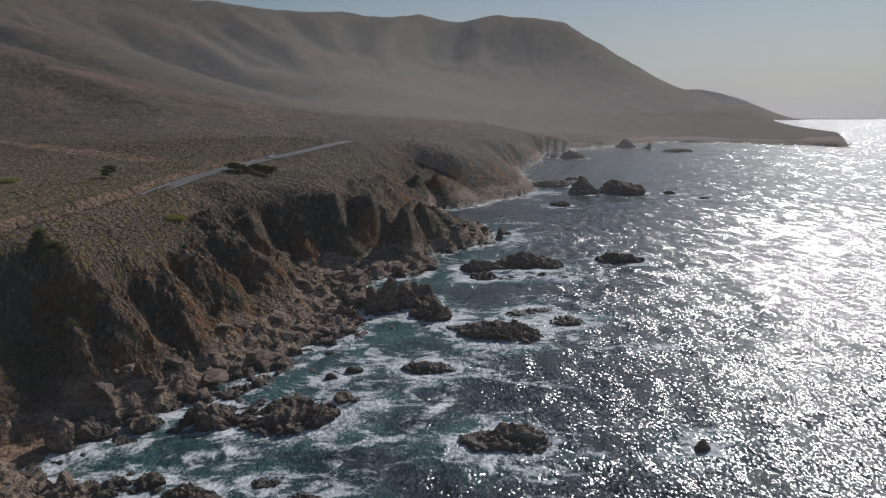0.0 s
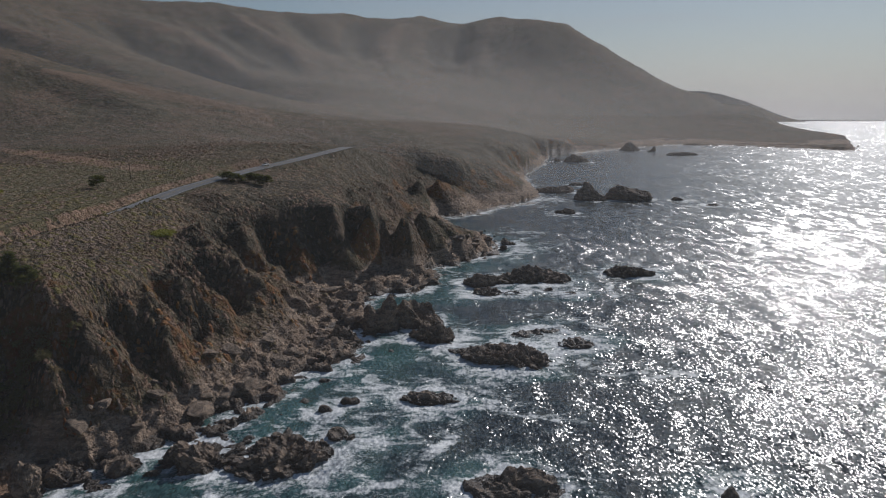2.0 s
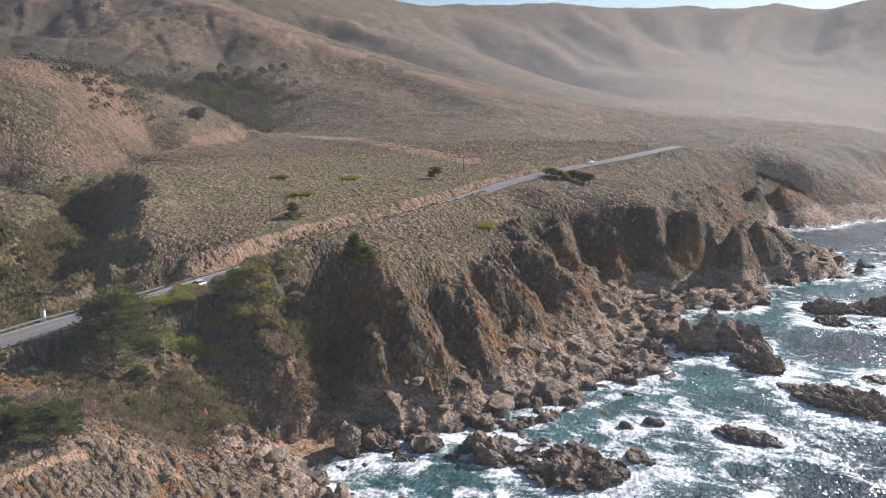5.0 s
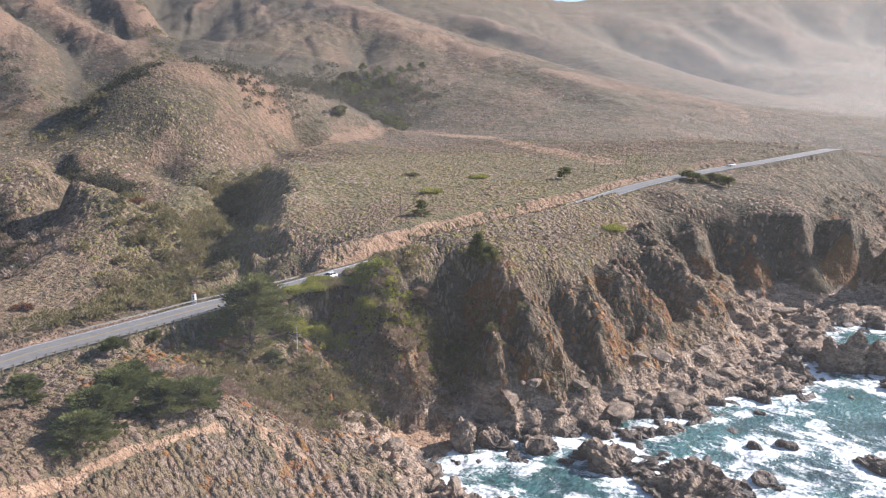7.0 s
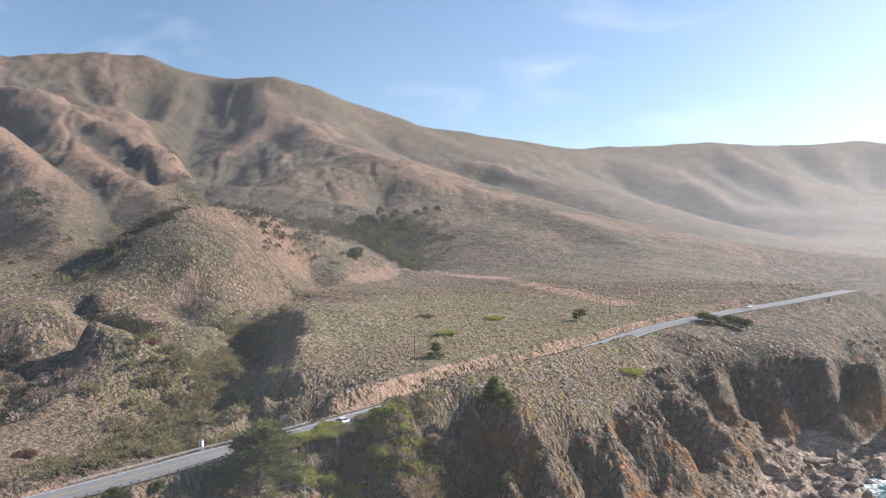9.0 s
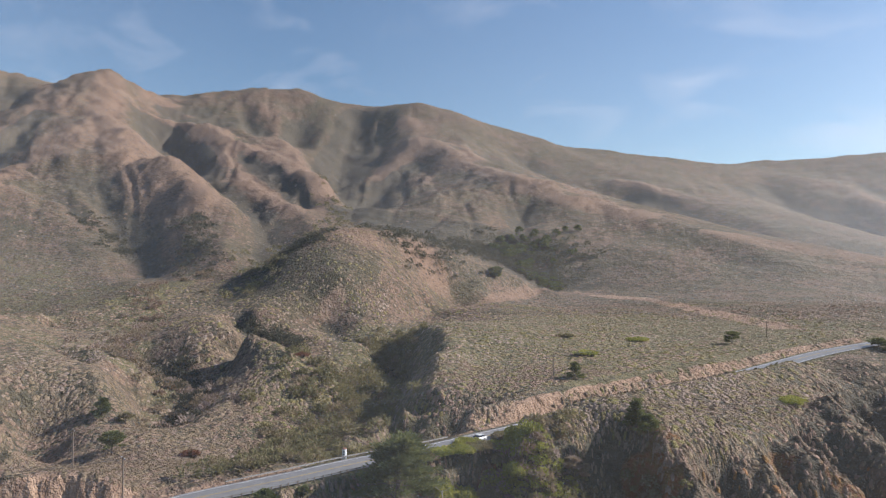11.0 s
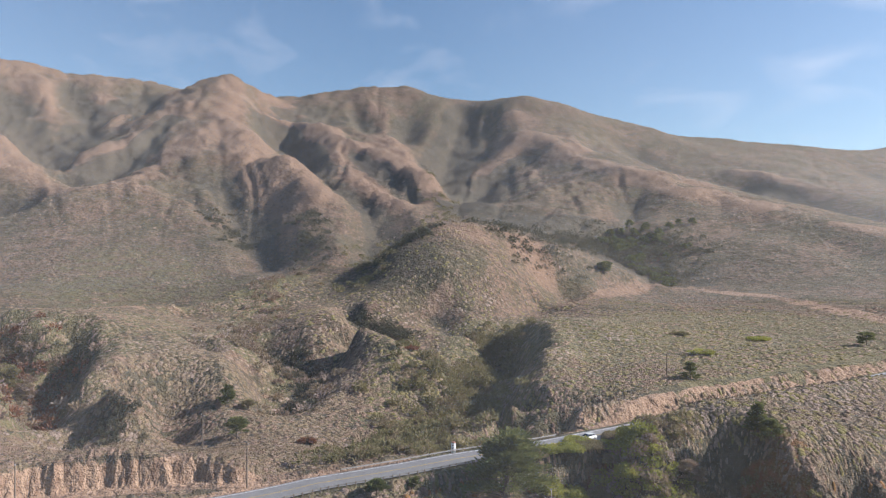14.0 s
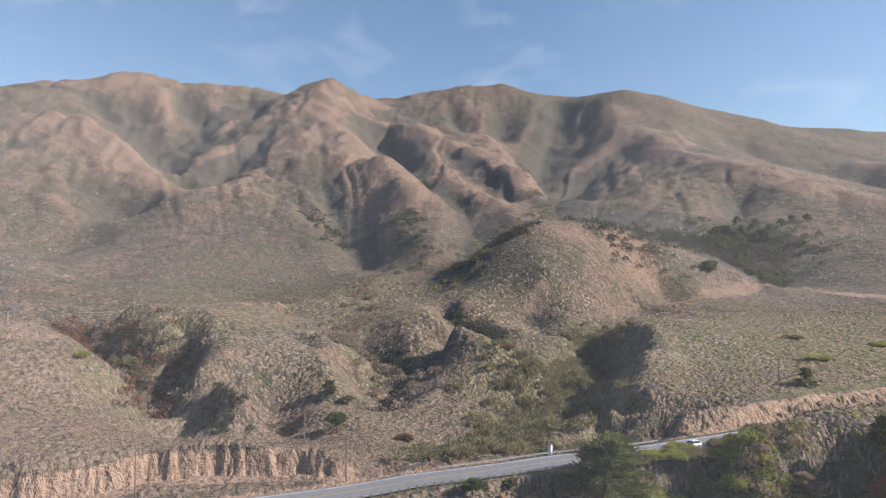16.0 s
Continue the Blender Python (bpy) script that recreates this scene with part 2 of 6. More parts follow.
    # wet dark band of rock at the waterline
    wet = rough_edge("wet", mid, 0.6, 0.3, 0.7)
    col = n.mix(n.math("MULTIPLY", wet, 0.75), col, (0.045, 0.038, 0.034))
    nrm = n.bump(n.math("ADD", fine, n.math("MULTIPLY", tuft, -0.9)), 0.7, 0.5)
    nrm = n.bump(strata, 0.5, 0.6, nrm)
    nrm = n.bump(n.noise(0.06, 6, 0.74), 0.8, 8.0, nrm)
    nrm = n.bump(n.noise(0.3, 4, 0.7), 0.6, 1.6, nrm)
    return n.done(col, n.ramp(wet, 0, 1, 0.95, 0.45), nrm)


def rock_material():
    n = Nodes("shore_rock")
    a, b = n.noise(0.45, 7, 0.7, n.stretched(1, 1, 1.8, 0.5), 0.7), n.noise(2.2, 5, 0.7)
    col = n.mix(n.ramp(a, 0.35, 0.66), (0.120, 0.092, 0.070), (0.41, 0.305, 0.222))
    col = n.mix(n.ramp(b, 0.45, 0.75, 0, 0.6), col, (0.10, 0.085, 0.07))
    sep = n.t.nodes.new("ShaderNodeSeparateXYZ")
    n.set(sep.inputs[0], n.geo.outputs["Position"])
    wet = n.ramp(n.math("ADD", sep.outputs["Z"], n.math("MULTIPLY", a, 2.0)), 1.2, 3.2, 1.0, 0.0)
    col = n.mix(n.math("MULTIPLY", wet, 0.8), col, (0.030, 0.026, 0.024))
    nrm = n.bump(n.math("ADD", a, n.math("MULTIPLY", b, 0.4)), 0.9, 0.9)
    return n.done(col, n.ramp(wet, 0, 1, 0.9, 0.4), nrm, 0.35)


def sea_material():
    n = Nodes("sea_water")

    def slopes(scale, detail, rough, by, vector):
        """Tilts of the water's facets, twice independent, about zero."""
        t = n.t.nodes.new("ShaderNodeTexNoise")
        t.inputs["Scale"].default_value, t.inputs["Detail"].default_value, t.inputs["Roughness"].default_value = scale, detail, rough
        n.set(t.inputs["Vector"], vector)
        v = n.t.nodes.new("ShaderNodeVectorMath")
        v.operation = "MULTIPLY_ADD"
        n.set(v.inputs[0], t.outputs["Color"])
        v.inputs[1].default_value, v.inputs[2].default_value = (by, by, 0), (-0.5 * by, -0.5 * by, 0)
        return v.outputs[0]

    def add(a, b):
        v = n.t.nodes.new("ShaderNodeVectorMath")
        n.set(v.inputs[0], a)
        n.set(v.inputs[1], b)
        return v.outputs[0]

    swell = n.noise(0.045, 2, 0.4, n.stretched(1.0, 1.8, 1, 0.5))
    shallow = n.attr("shallow")
    col = n.mix(n.ramp(n.math("ADD", shallow, n.math("MULTIPLY", n.math("SUBTRACT", swell, 0.5), 0.9)), 0.42, 1.05), (0.022, 0.033, 0.037), (0.045, 0.120, 0.116))
    froth = n.noise(0.11, 8, 0.62, n.stretched(1.0, 1.5, 1, 0.5), 1.6)
    lace = n.noise(0.7, 6, 0.68, None, 2.2)
    f = n.math("ADD", n.attr("foam"), n.math("ADD", n.math("MULTIPLY", n.math("SUBTRACT", froth, 0.5), 2.4), n.math("MULTIPLY", n.math("SUBTRACT", lace, 0.5), 1.5)))
    foam = n.ramp(f, 0.60, 1.15)
    milky = n.ramp(f, 0.3, 0.9, 0, 0.45)
    col = n.mix(milky, col, (0.085, 0.150, 0.148))
    col = n.mix(foam, col, (0.80, 0.82, 0.82))
    # swell, waves with their crests along the coast, and chop that shows near by
    tilt = add(slopes(0.030, 2, 0.5, 0.26, n.stretched(1.0, 0.45, 1, 0.25)), slopes(0.22, 3, 0.6, 1.05, n.stretched(1.0, 0.34, 1, 0.2)))
    chop = n.t.nodes.new("ShaderNodeVectorMath")
    chop.operation = "SCALE"
    n.set(chop.inputs[0], slopes(1.5, 2, 0.55, 1.75, n.stretched(1.0, 0.5, 1, 0.35)))
    n.set(chop.inputs["Scale"], n.ramp(n.attr("near"), 0, 1, 0.22, 1.0))
    tilt = add(tilt, chop.outputs[0])
    up = add(tilt, n.geo.outputs["Normal"])
    nrm = n.t.nodes.new("ShaderNodeVectorMath")
    nrm.operation = "NORMALIZE"
    n.set(nrm.inputs[0], up)
    return n.done(col, n.ramp(foam, 0, 1, 0.23, 0.9), nrm.outputs[0], 0.85, IOR=1.4)


def haze_sheet_material():
    """Stand-in for sunlit haze: a translucent sheet that thins out upward and toward its ends."""
    n = Nodes("haze_sheet")
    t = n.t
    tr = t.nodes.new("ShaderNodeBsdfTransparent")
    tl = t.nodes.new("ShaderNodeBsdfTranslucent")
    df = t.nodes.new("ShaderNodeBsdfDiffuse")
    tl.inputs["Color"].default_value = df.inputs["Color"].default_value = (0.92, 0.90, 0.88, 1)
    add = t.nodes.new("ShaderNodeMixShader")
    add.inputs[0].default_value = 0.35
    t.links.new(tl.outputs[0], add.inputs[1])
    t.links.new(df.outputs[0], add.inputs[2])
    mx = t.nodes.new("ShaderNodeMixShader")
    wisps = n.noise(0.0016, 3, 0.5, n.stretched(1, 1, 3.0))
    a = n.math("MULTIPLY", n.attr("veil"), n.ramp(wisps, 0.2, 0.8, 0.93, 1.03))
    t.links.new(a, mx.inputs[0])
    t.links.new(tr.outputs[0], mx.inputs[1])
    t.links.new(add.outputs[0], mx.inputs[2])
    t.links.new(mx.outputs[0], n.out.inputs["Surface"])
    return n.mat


def plain(name, colour, rough=0.6, metal=0.0, vary=0.25, size=3.0, bump=0.02):
    n = Nodes(name)
    f = n.noise(size, 4, 0.6, n.tc.outputs["Object"])
    dark = tuple(c * (1 - vary) for c in colour)
    return n.done(n.mix(n.ramp(f, 0.3, 0.7), dark, colour), rough, n.bump(f, 0.3, bump), 0.4, Metallic=metal)


def leaf_material(name, a, b, c):
    """Foliage: the clump's own tone first, then leaf by leaf."""
    n = Nodes(name)
    tone, r = n.attr("tone"), n.geo.outputs["Random Per Island"]
    col = n.mix(n.ramp(tone, 0.0, 0.55), a, b)
    col = n.mix(n.ramp(tone, 0.6, 1.0), col, c)
    col = n.mix(n.ramp(r, 0.3, 1.0, 0, 0.4), col, tuple(0.6 * v for v in a))
    n.done(col, 0.85, None, 0.1)
    # thin leaves let light through
    tl = n.t.nodes.new("ShaderNodeBsdfTranslucent")
    n.set(tl.inputs["Color"], col)
    mx = n.t.nodes.new("ShaderNodeMixShader")
    mx.inputs[0].default_value = 0.42
    n.t.links.new(n.bsdf.outputs[0], mx.inputs[1])
    n.t.links.new(tl.outputs[0], mx.inputs[2])
    n.t.links.new(mx.outputs[0], n.out.inputs["Surface"])
    return n.mat


def shrub_material(name, a, b, c):
    """A dense low shrub: twiggy grain and the plant's own tone."""
    n = Nodes(name)
    tone = n.attr("tone")
    col = n.mix(n.ramp(tone, 0.1, 0.5), a, b)
    col = n.mix(n.ramp(tone, 0.55, 0.95), col, c)
    twig, leaf = n.noise(2.6, 4, 0.7), n.noise(9.0, 3, 0.7)
    col = n.mix(n.ramp(twig, 0.42, 0.66, 0, 0.45), col, tuple(0.5 * v for v in a))
    col = n.mix(n.ramp(leaf, 0.45, 0.7, 0, 0.35), col, tuple(min(1, 1.3 * v) for v in c))
    return n.done(col, 0.9, n.bump(n.math("ADD", twig, n.math("MULTIPLY", leaf, 0.5)), 1.0, 0.5), 0.1)


SCRUB = shrub_material("scrub", (0.310, 0.207, 0.148), (0.250, 0.190, 0.108), (0.350, 0.262, 0.202))
GREEN_SCRUB = shrub_material("green_scrub", (0.200, 0.175, 0.066), (0.240, 0.198, 0.078), (0.270, 0.200, 0.105))
CLIFF_SCRUB = shrub_material("cliff_scrub", (0.280, 0.180, 0.128), (0.215, 0.155, 0.096), (0.320, 0.225, 0.172))
ICEPLANT = shrub_material("iceplant", (0.32, 0.130, 0.062), (0.255, 0.150, 0.055), (0.36, 0.185, 0.085))
GROUND, ROCK, SEA, HAZE_SHEET = ground_material(), rock_material(), sea_material(), haze_sheet_material()
SCRUB_LEAF = leaf_material("scrub_leaf", (0.335, 0.232, 0.170), (0.280, 0.218, 0.135), (0.41, 0.315, 0.258))
GREEN_LEAF = leaf_material("green_leaf", (0.20, 0.176, 0.086), (0.26, 0.222, 0.104), (0.285, 0.215, 0.135))
BRIGHT_LEAF = leaf_material("bright_leaf", (0.24, 0.245, 0.062), (0.35, 0.345, 0.080), (0.40, 0.37, 0.105))
CYPRESS_LEAF = leaf_material("cypress_leaf", (0.100, 0.112, 0.046), (0.155, 0.165, 0.060), (0.215, 0.215, 0.080))
RUST_LEAF = leaf_material("rust_leaf", (0.23, 0.115, 0.070), (0.27, 0.13, 0.078), (0.20, 0.14, 0.085))
BARK = plain("bark", (0.17, 0.13, 0.10), 0.95, 0, 0.5, 4, 0.05)
DEADWOOD = plain("bleached_wood", (0.48, 0.44, 0.39), 0.9, 0, 0.3, 5, 0.02)
ASPHALT = plain("asphalt", (0.215, 0.205, 0.195), 0.55, 0, 0.2, 0.6, 0.01)
PAINT_WHITE = plain("white_paint", (0.75, 0.75, 0.72), 0.6, 0, 0.15, 2, 0.003)
PAINT_YELLOW = plain("yellow_paint", (0.55, 0.36, 0.06), 0.6, 0, 0.2, 2, 0.003)
STEEL = plain("galvanised_steel", (0.30, 0.28, 0.255), 0.65, 0.3, 0.2, 6, 0.002)
WOOD = plain("pole_wood", (0.20, 0.15, 0.11), 0.9, 0, 0.35, 5, 0.01)
WIRE = plain("wire", (0.05, 0.05, 0.05), 0.6, 0.3, 0.1, 5, 0.0)

# ---- the lie of the land: crests, gullies, edges and feet of slopes ----
LINES = []


def line(points):
    LINES.append(np.array(points, float))
    return points


COAST_NEAR = [(-120, -500), (-90, -300), (-72, -60), (-68, 10), (-63, 45), (-60, 75), (-60, 98), (-64, 110), (-70, 118), (-77, 122), (-82, 132), (-81, 142), (-73, 148), (-60, 153), (-51, 164), (-48, 178), (-44, 192), (-35, 211), (-38, 197), (-28, 210)]
COAST_FAR = [(-29, 239), (-31, 278), (-10, 285), (-9, 325), (4, 338), (24, 360), (23, 398), (6, 435), (-6, 480), (18, 491), (42, 531), (77, 585), (86, 782), (129, 933), (162, 1110), (274, 1236), (457, 1440), (578, 1396), (650, 1314), (719, 1241)]
ROAD_POINTS = [(-134, 58, 27.5), (-134, 73, 28.0), (-133, 83, 28.3), (-132, 95, 28.6), (-131, 108, 29.0), (-128, 129, 29.5), (-127, 143, 30.0), (-126, 158, 30.5), (-127, 180, 30.9), (-126, 205, 31.9), (-123, 229, 32.9), (-120, 256, 34.4), (-116, 282, 36.6), (-112, 307, 38.8), (-104, 331, 41.0), (-94, 363, 43.0), (-81, 400, 45.0), (-66, 481, 47.0)]
CUT_TOP = line([(-131, 135, 33.2), (-130, 144, 34.0), (-133, 165, 35.0), (-139, 185, 35.4), (-137, 214, 36.0), (-136, 249, 37.0), (-130, 285, 38.4), (-122, 311, 40.2)])
TERRACE_MID = line([(-161, 162, 36.5), (-189, 209, 38.0), (-164, 225, 38.0), (-165, 275, 39.3), (-159, 332, 40.0), (-236, 279, 41.0), (-226, 322, 41.5)])
TERRACE_BACK = line([(-334, 314, 46.0), (-375, 394, 48.0), (-409, 514, 48.0), (-293, 468, 46.5), (-212, 409, 44.5), (-151, 364, 43.0), (-116, 342, 43.5), (-95, 381, 46.0)])
TERRACE_EDGE = line([(-284, 247, 41.0), (-228, 208, 39.5), (-181, 174, 37.5), (-167, 157, 36.5), (-165, 145, 35.0), (-158, 134, 32.0)])
RAVINE = line([(-88, 130, 1.5), (-97, 129, 6.0), (-105, 127, 13.5), (-117, 129, 18.5), (-178, 146, 19.0), (-213, 159, 21.0), (-238, 173, 22.0), (-258, 203, 24.0), (-292, 236, 27.0), (-307, 237, 29.5)])
BLUFF_EDGE = line([(-112, 144, 33.0), (-110, 155, 35.0), (-105, 165, 35.0), (-96, 165, 33.0), (-89, 164, 31.0), (-85, 180, 32.0), (-80, 191, 29.0), (-82, 212, 29.0), (-93, 257, 31.0), (-98, 284, 33.0), (-86, 294, 34.0), (-72, 305, 33.0), (-55, 309, 32.0), (-47, 319, 32.0), (-29, 319, 30.0)])
BLUFF_TOP = line([(-115, 149, 35.2), (-120, 166, 36.0), (-120, 191, 36.8), (-118, 220, 37.4), (-115, 251, 38.4), (-112, 273, 39.5)])
BLUFF_MID = line([(-109, 184, 35.0), (-105, 215, 34.5), (-103, 253, 35.0), (-99, 286, 38.0), (-77, 329, 38.5), (-55, 338, 37.0)])
RIB_1 = line([(-110, 142, 28.0), (-101, 136, 20.0), (-95, 136, 13.0), (-90, 143, 4.0)])
RIB_2 = line([(-88, 164, 30.0), (-81, 160, 22.0), (-74, 158, 13.0), (-68, 155, 3.0)])
RIB_2B = line([(-91, 158, 22.0), (-84, 151, 14.0), (-82, 150, 3.5)])
GUL_2 = line([(-106, 167, 17.0), (-92, 152, 9.0), (-86, 147, 3.5)])
RIB_3 = line([(-81, 192, 28.0), (-70, 187, 19.0), (-63, 182, 10.0), (-53, 175, 3.0)])
RIB_4 = line([(-84, 226, 29.0), (-68, 218, 19.0), (-56, 215, 10.0), (-45, 214, 3.0)])
RIB_5 = line([(-87, 296, 32.0), (-72, 285, 21.0), (-62, 273, 8.0)])
RIB_6 = line([(-73, 306, 31.0), (-64, 291, 19.0), (-44, 287, 4.0)])
RIB_7 = line([(-47, 318, 31.0), (-39, 310, 17.0), (-28, 309, 4.0)])
FOOT = line([(-67, 161, 4.0), (-60, 173, 4.5), (-54, 195, 5.0), (-50, 216, 6.0), (-42, 243, 4.0)])
CLIFF_0 = line([(-46, 307, 32.0), (-31, 311, 31.0), (-19, 315, 29.0), (-11, 350, 20.0), (-6, 415, 5.0), (-18, 335, 5.0), (-31, 302, 5.0)])
SOUTH_BLUFF = line([(-66, 366, 38.0), (-50, 429, 36.0), (-30, 435, 25.0), (-18, 501, 8.0), (-60, 457, 44.0), (-42, 506, 36.0), (-17, 481, 28.0), (7, 522, 16.0), (24, 533, 4.0), (-37, 543, 40.0), (7, 551, 33.0), (47, 607, 22.0), (82, 772, 4.0), (35, 665, 36.0), (89, 813, 22.0), (136, 1021, 4.0)])
FAR_SHELF = line([(-39, 577, 45.0), (9, 720, 40.0), (85, 913, 32.0), (209, 1205, 18.0), (340, 1343, 10.0)])
FAR_BAY = line([(-77, 1147, 47.5), (16, 1300, 44.5), (134, 1444, 33.9), (263, 1527, 28.2), (392, 1551, 19.1), (521, 1566, 15.0), (649, 1571, 14.9)])
TRAIL = line([(-77, 44, 32.0), (-79, 49, 31.0), (-81, 56, 29.5), (-84, 67, 27.5), (-85, 79, 26.0)])
NEAR_SPUR = line([(-91, 84, 25.5), (-86, 84, 25.0), (-82, 87, 20.0), (-81, 95, 14.0), (-78, 107, 7.0), (-76, 111, 3.0)])
NEAR_SLOPE = line([(-114, 61, 28.0), (-113, 73, 26.5), (-114, 87, 26.0), (-114, 100, 22.0), (-108, 108, 15.0), (-105, 118, 12.5), (-96, 124, 5.2)])
NEAR_GULLY = line([(-102, 109, 10.0), (-97, 117, 6.0)])
ROAD_LOW = line([(-124, 69, 27.0), (-126, 85, 27.0), (-130, 107, 25.0), (-138, 133, 22.0), (-142, 152, 17.0)])
RED_HILL = line([(-417, 234, 76), (-429, 274, 99), (-410, 304, 97), (-409, 339, 90), (-408, 380, 79), (-403, 422, 66), (-390, 462, 53.3)])
RED_FOOT = line([(-350, 227, 38.0), (-307, 222, 33.0), (-336, 280, 40.0), (-380, 354, 45.0)])
RED_MID = line([(-365, 245, 68), (-358, 274, 64), (-362, 319, 52.7)])
GULLY_A = line([(-216, 107, 28.0), (-295, 155, 36.0), (-364, 186, 40.0), (-309, 159, 37.0), (-407, 214, 57.6), (-474, 259, 80), (-532, 299, 96), (-644, 418, 117), (-858, 531, 183), (-1058, 604, 240), (-1258, 675, 309), (-1462, 737, 377)])
SPUR_A = line([(-209, 151, 28.0), (-219, 155, 34.0), (-236, 148, 41.0), (-261, 140, 45.0), (-400, 179, 47.8), (-447, 198, 58.3), (-567, 224, 86), (-662, 245, 105), (-789, 260, 143), (-982, 293, 208), (-1270, 340, 325), (-1550, 422, 475)])
GULLY_B = line([(-213, 91, 27.0), (-261, 120, 30.0), (-280, 100, 40.0), (-383, 138, 40.0), (-431, 153, 53.8), (-487, 204, 67), (-611, 248, 103), (-705, 295, 138), (-890, 338, 192)])
SPUR_B = line([(-213, 89, 30.0), (-235, 81, 38.0), (-264, 71, 43.0), (-392, 101, 40.3), (-475, 88, 45.3)])
GULLY_C = line([(-203, 54, 20.0), (-216, 51, 22.0), (-228, 59, 24.0)])
GULLY_D = line([(-215, 23, 22.0), (-262, 32, 25.0), (-288, 32, 27.0), (-305, 21, 30.5), (-330, 7, 35.0), (-373, -11, 41.0), (-556, -45, 63), (-727, -84, 85)])
SPUR_D = line([(-190, 47, 24.0), (-196, 48, 33.0), (-234, 48, 40.0), (-281, 51, 42.0), (-310, 23, 47.0)])
LOW_BENCH = line([(-206, 71, 30.0), (-195, 83, 28.0), (-176, 98, 22.0)])
NEAR_HILL = line([(-199, 28, 26.0), (-213, 22, 35.0), (-228, 14, 42.0), (-255, 3, 47.0), (-277, -11, 51.0), (-286, -23, 55.0), (-323, -43, 58.0)])
NEAR_HILL_FACE = line([(-180, 17, 33.5), (-193, 6, 37.0), (-200, -3, 42.0), (-209, -13, 47.0)])
SAND_BANK_TOP = line([(-152, -8, 33.0), (-151, 2, 33.3), (-155, 16, 33.3), (-159, 24, 33.5), (-156, 39, 33.5), (-152, 53, 32.5), (-145, 61, 31.5), (-144, 64, 29.0)])
SAND_BANK_FOOT = line([(-150, -5, 27.5), (-146, 13, 27.5), (-141, 28, 27.5), (-139, 46, 27.5), (-139, 62, 27.5)])
FRONT_DOME = line([(-770, -72, 75), (-824, -5, 115), (-868, 116, 159), (-814, 154, 141), (-680, 181, 93), (-558, 181, 67)])
DOME_MID = line([(-600, -17, 53.3), (-659, 46, 80), (-664, 109, 86), (-560, 126, 62)])
DOME_FOOT = line([(-341, 18, 52.0), (-355, 48, 49.0), (-405, 79, 48.0), (-420, 114, 48.0)])
CENTRE_SPUR = line([(-1706, 596, 473), (-1432, 479, 364), (-1227, 480, 291), (-1017, 479, 214), (-818, 447, 160), (-614, 393, 113)])
CENTRE_GULLY = line([(-1290, 468, 289), (-984, 390, 188), (-684, 343, 126), (-601, 322, 104)])
CENTRE_HILL = line([(-813, 341, 162), (-619, 301, 110), (-501, 272, 81)])
LEFT_SPUR = line([(-1143, -199, 223), (-1197, -168, 260), (-1255, -101, 305), (-1211, -43, 283), (-1115, 22, 217), (-1017, 80, 158)])
LEFT_GULLY = line([(-1666, 238, 426), (-1417, 71, 280), (-1207, 56, 204), (-1048, 89, 160)])
LEFT_GULLY2 = line([(-938, -93, 155), (-921, -56, 138), (-892, -7, 116)])
LEFT_SPUR2 = line([(-1414, 271, 367), (-1254, 157, 272), (-1114, 69, 205)])
LEFT_LOW = line([(-941, -110, 164), (-875, -69, 137), (-838, -27, 109)])
SKYLINE = line([(-1737, -450, 400), (-1763, -341, 428), (-1777, -262, 446), (-1794, -121, 486), (-1800, 27, 510), (-1798, 109, 495), (-1783, 267, 501), (-1721, 339, 471), (-1598, 434, 487), (-1706, 596, 473), (-1700, 752, 520), (-1632, 894, 534), (-1576, 991, 501), (-1487, 1036, 481), (-1386, 1090, 485), (-1298, 1196, 446), (-1264, 1304, 406), (-1244, 1392, 409), (-1219, 1544, 381), (-1226, 1665, 401)])
SKYLINE_FAR = line([(-1146, 1840, 389), (-1014, 2030, 357), (-1142, 2468, 441), (-1030, 2517, 432), (-800, 2600, 439), (-597, 2654, 405), (-397, 2692, 399), (-371, 2674, 414), (-193, 2643, 375), (-89, 2598, 395), (72, 2599, 361), (189, 2543, 383), (413, 2466, 355), (505, 2346, 276), (603, 2220, 193), (671, 2095, 135), (726, 1970, 107), (730, 1915, 85), (801, 1832, 76), (843, 1758, 26.4), (884, 1738, 16.0), (924, 1660, 11.9)])
PEAK_FACE = line([(-1403, 947, 390), (-1244, 899, 311), (-1008, 687, 195), (-797, 530, 139)])
PEAK_SPUR = line([(-1142, 923, 332), (-935, 868, 255), (-806, 862, 224), (-685, 840, 192), (-668, 790, 187), (-569, 782, 156), (-447, 771, 122), (-343, 771, 98), (-243, 758, 77), (-158, 741, 58.7)])
PEAK_SPUR_LOW = line([(-693, 699, 173), (-531, 652, 119), (-408, 635, 90), (-306, 627, 67), (-215, 603, 53.3)])
GROVE_VALLEY = line([(-705, 477, 143), (-621, 470, 117), (-557, 501, 110), (-531, 558, 96), (-487, 514, 72), (-442, 498, 62), (-428, 539, 61)])
GROVE_SIDE = line([(-720, 641, 178), (-551, 544, 118), (-521, 601, 110)])
RIDGE_G = line([(-1199, 1622, 385), (-996, 1521, 302), (-753, 1378, 218), (-585, 1300, 172), (-395, 1219, 116), (-250, 1158, 79), (-164, 1076, 56.2)])
VALLEY_F = line([(-1156, 1267, 303), (-822, 1176, 202), (-586, 1077, 143), (-421, 1040, 105), (-288, 1009, 75)])
RIDGE_H = line([(-915, 2240, 366), (-559, 1941, 241), (-376, 1730, 158), (-206, 1462, 90)])
VALLEY_H = line([(-901, 1807, 275), (-543, 1666, 155), (-298, 1461, 83)])
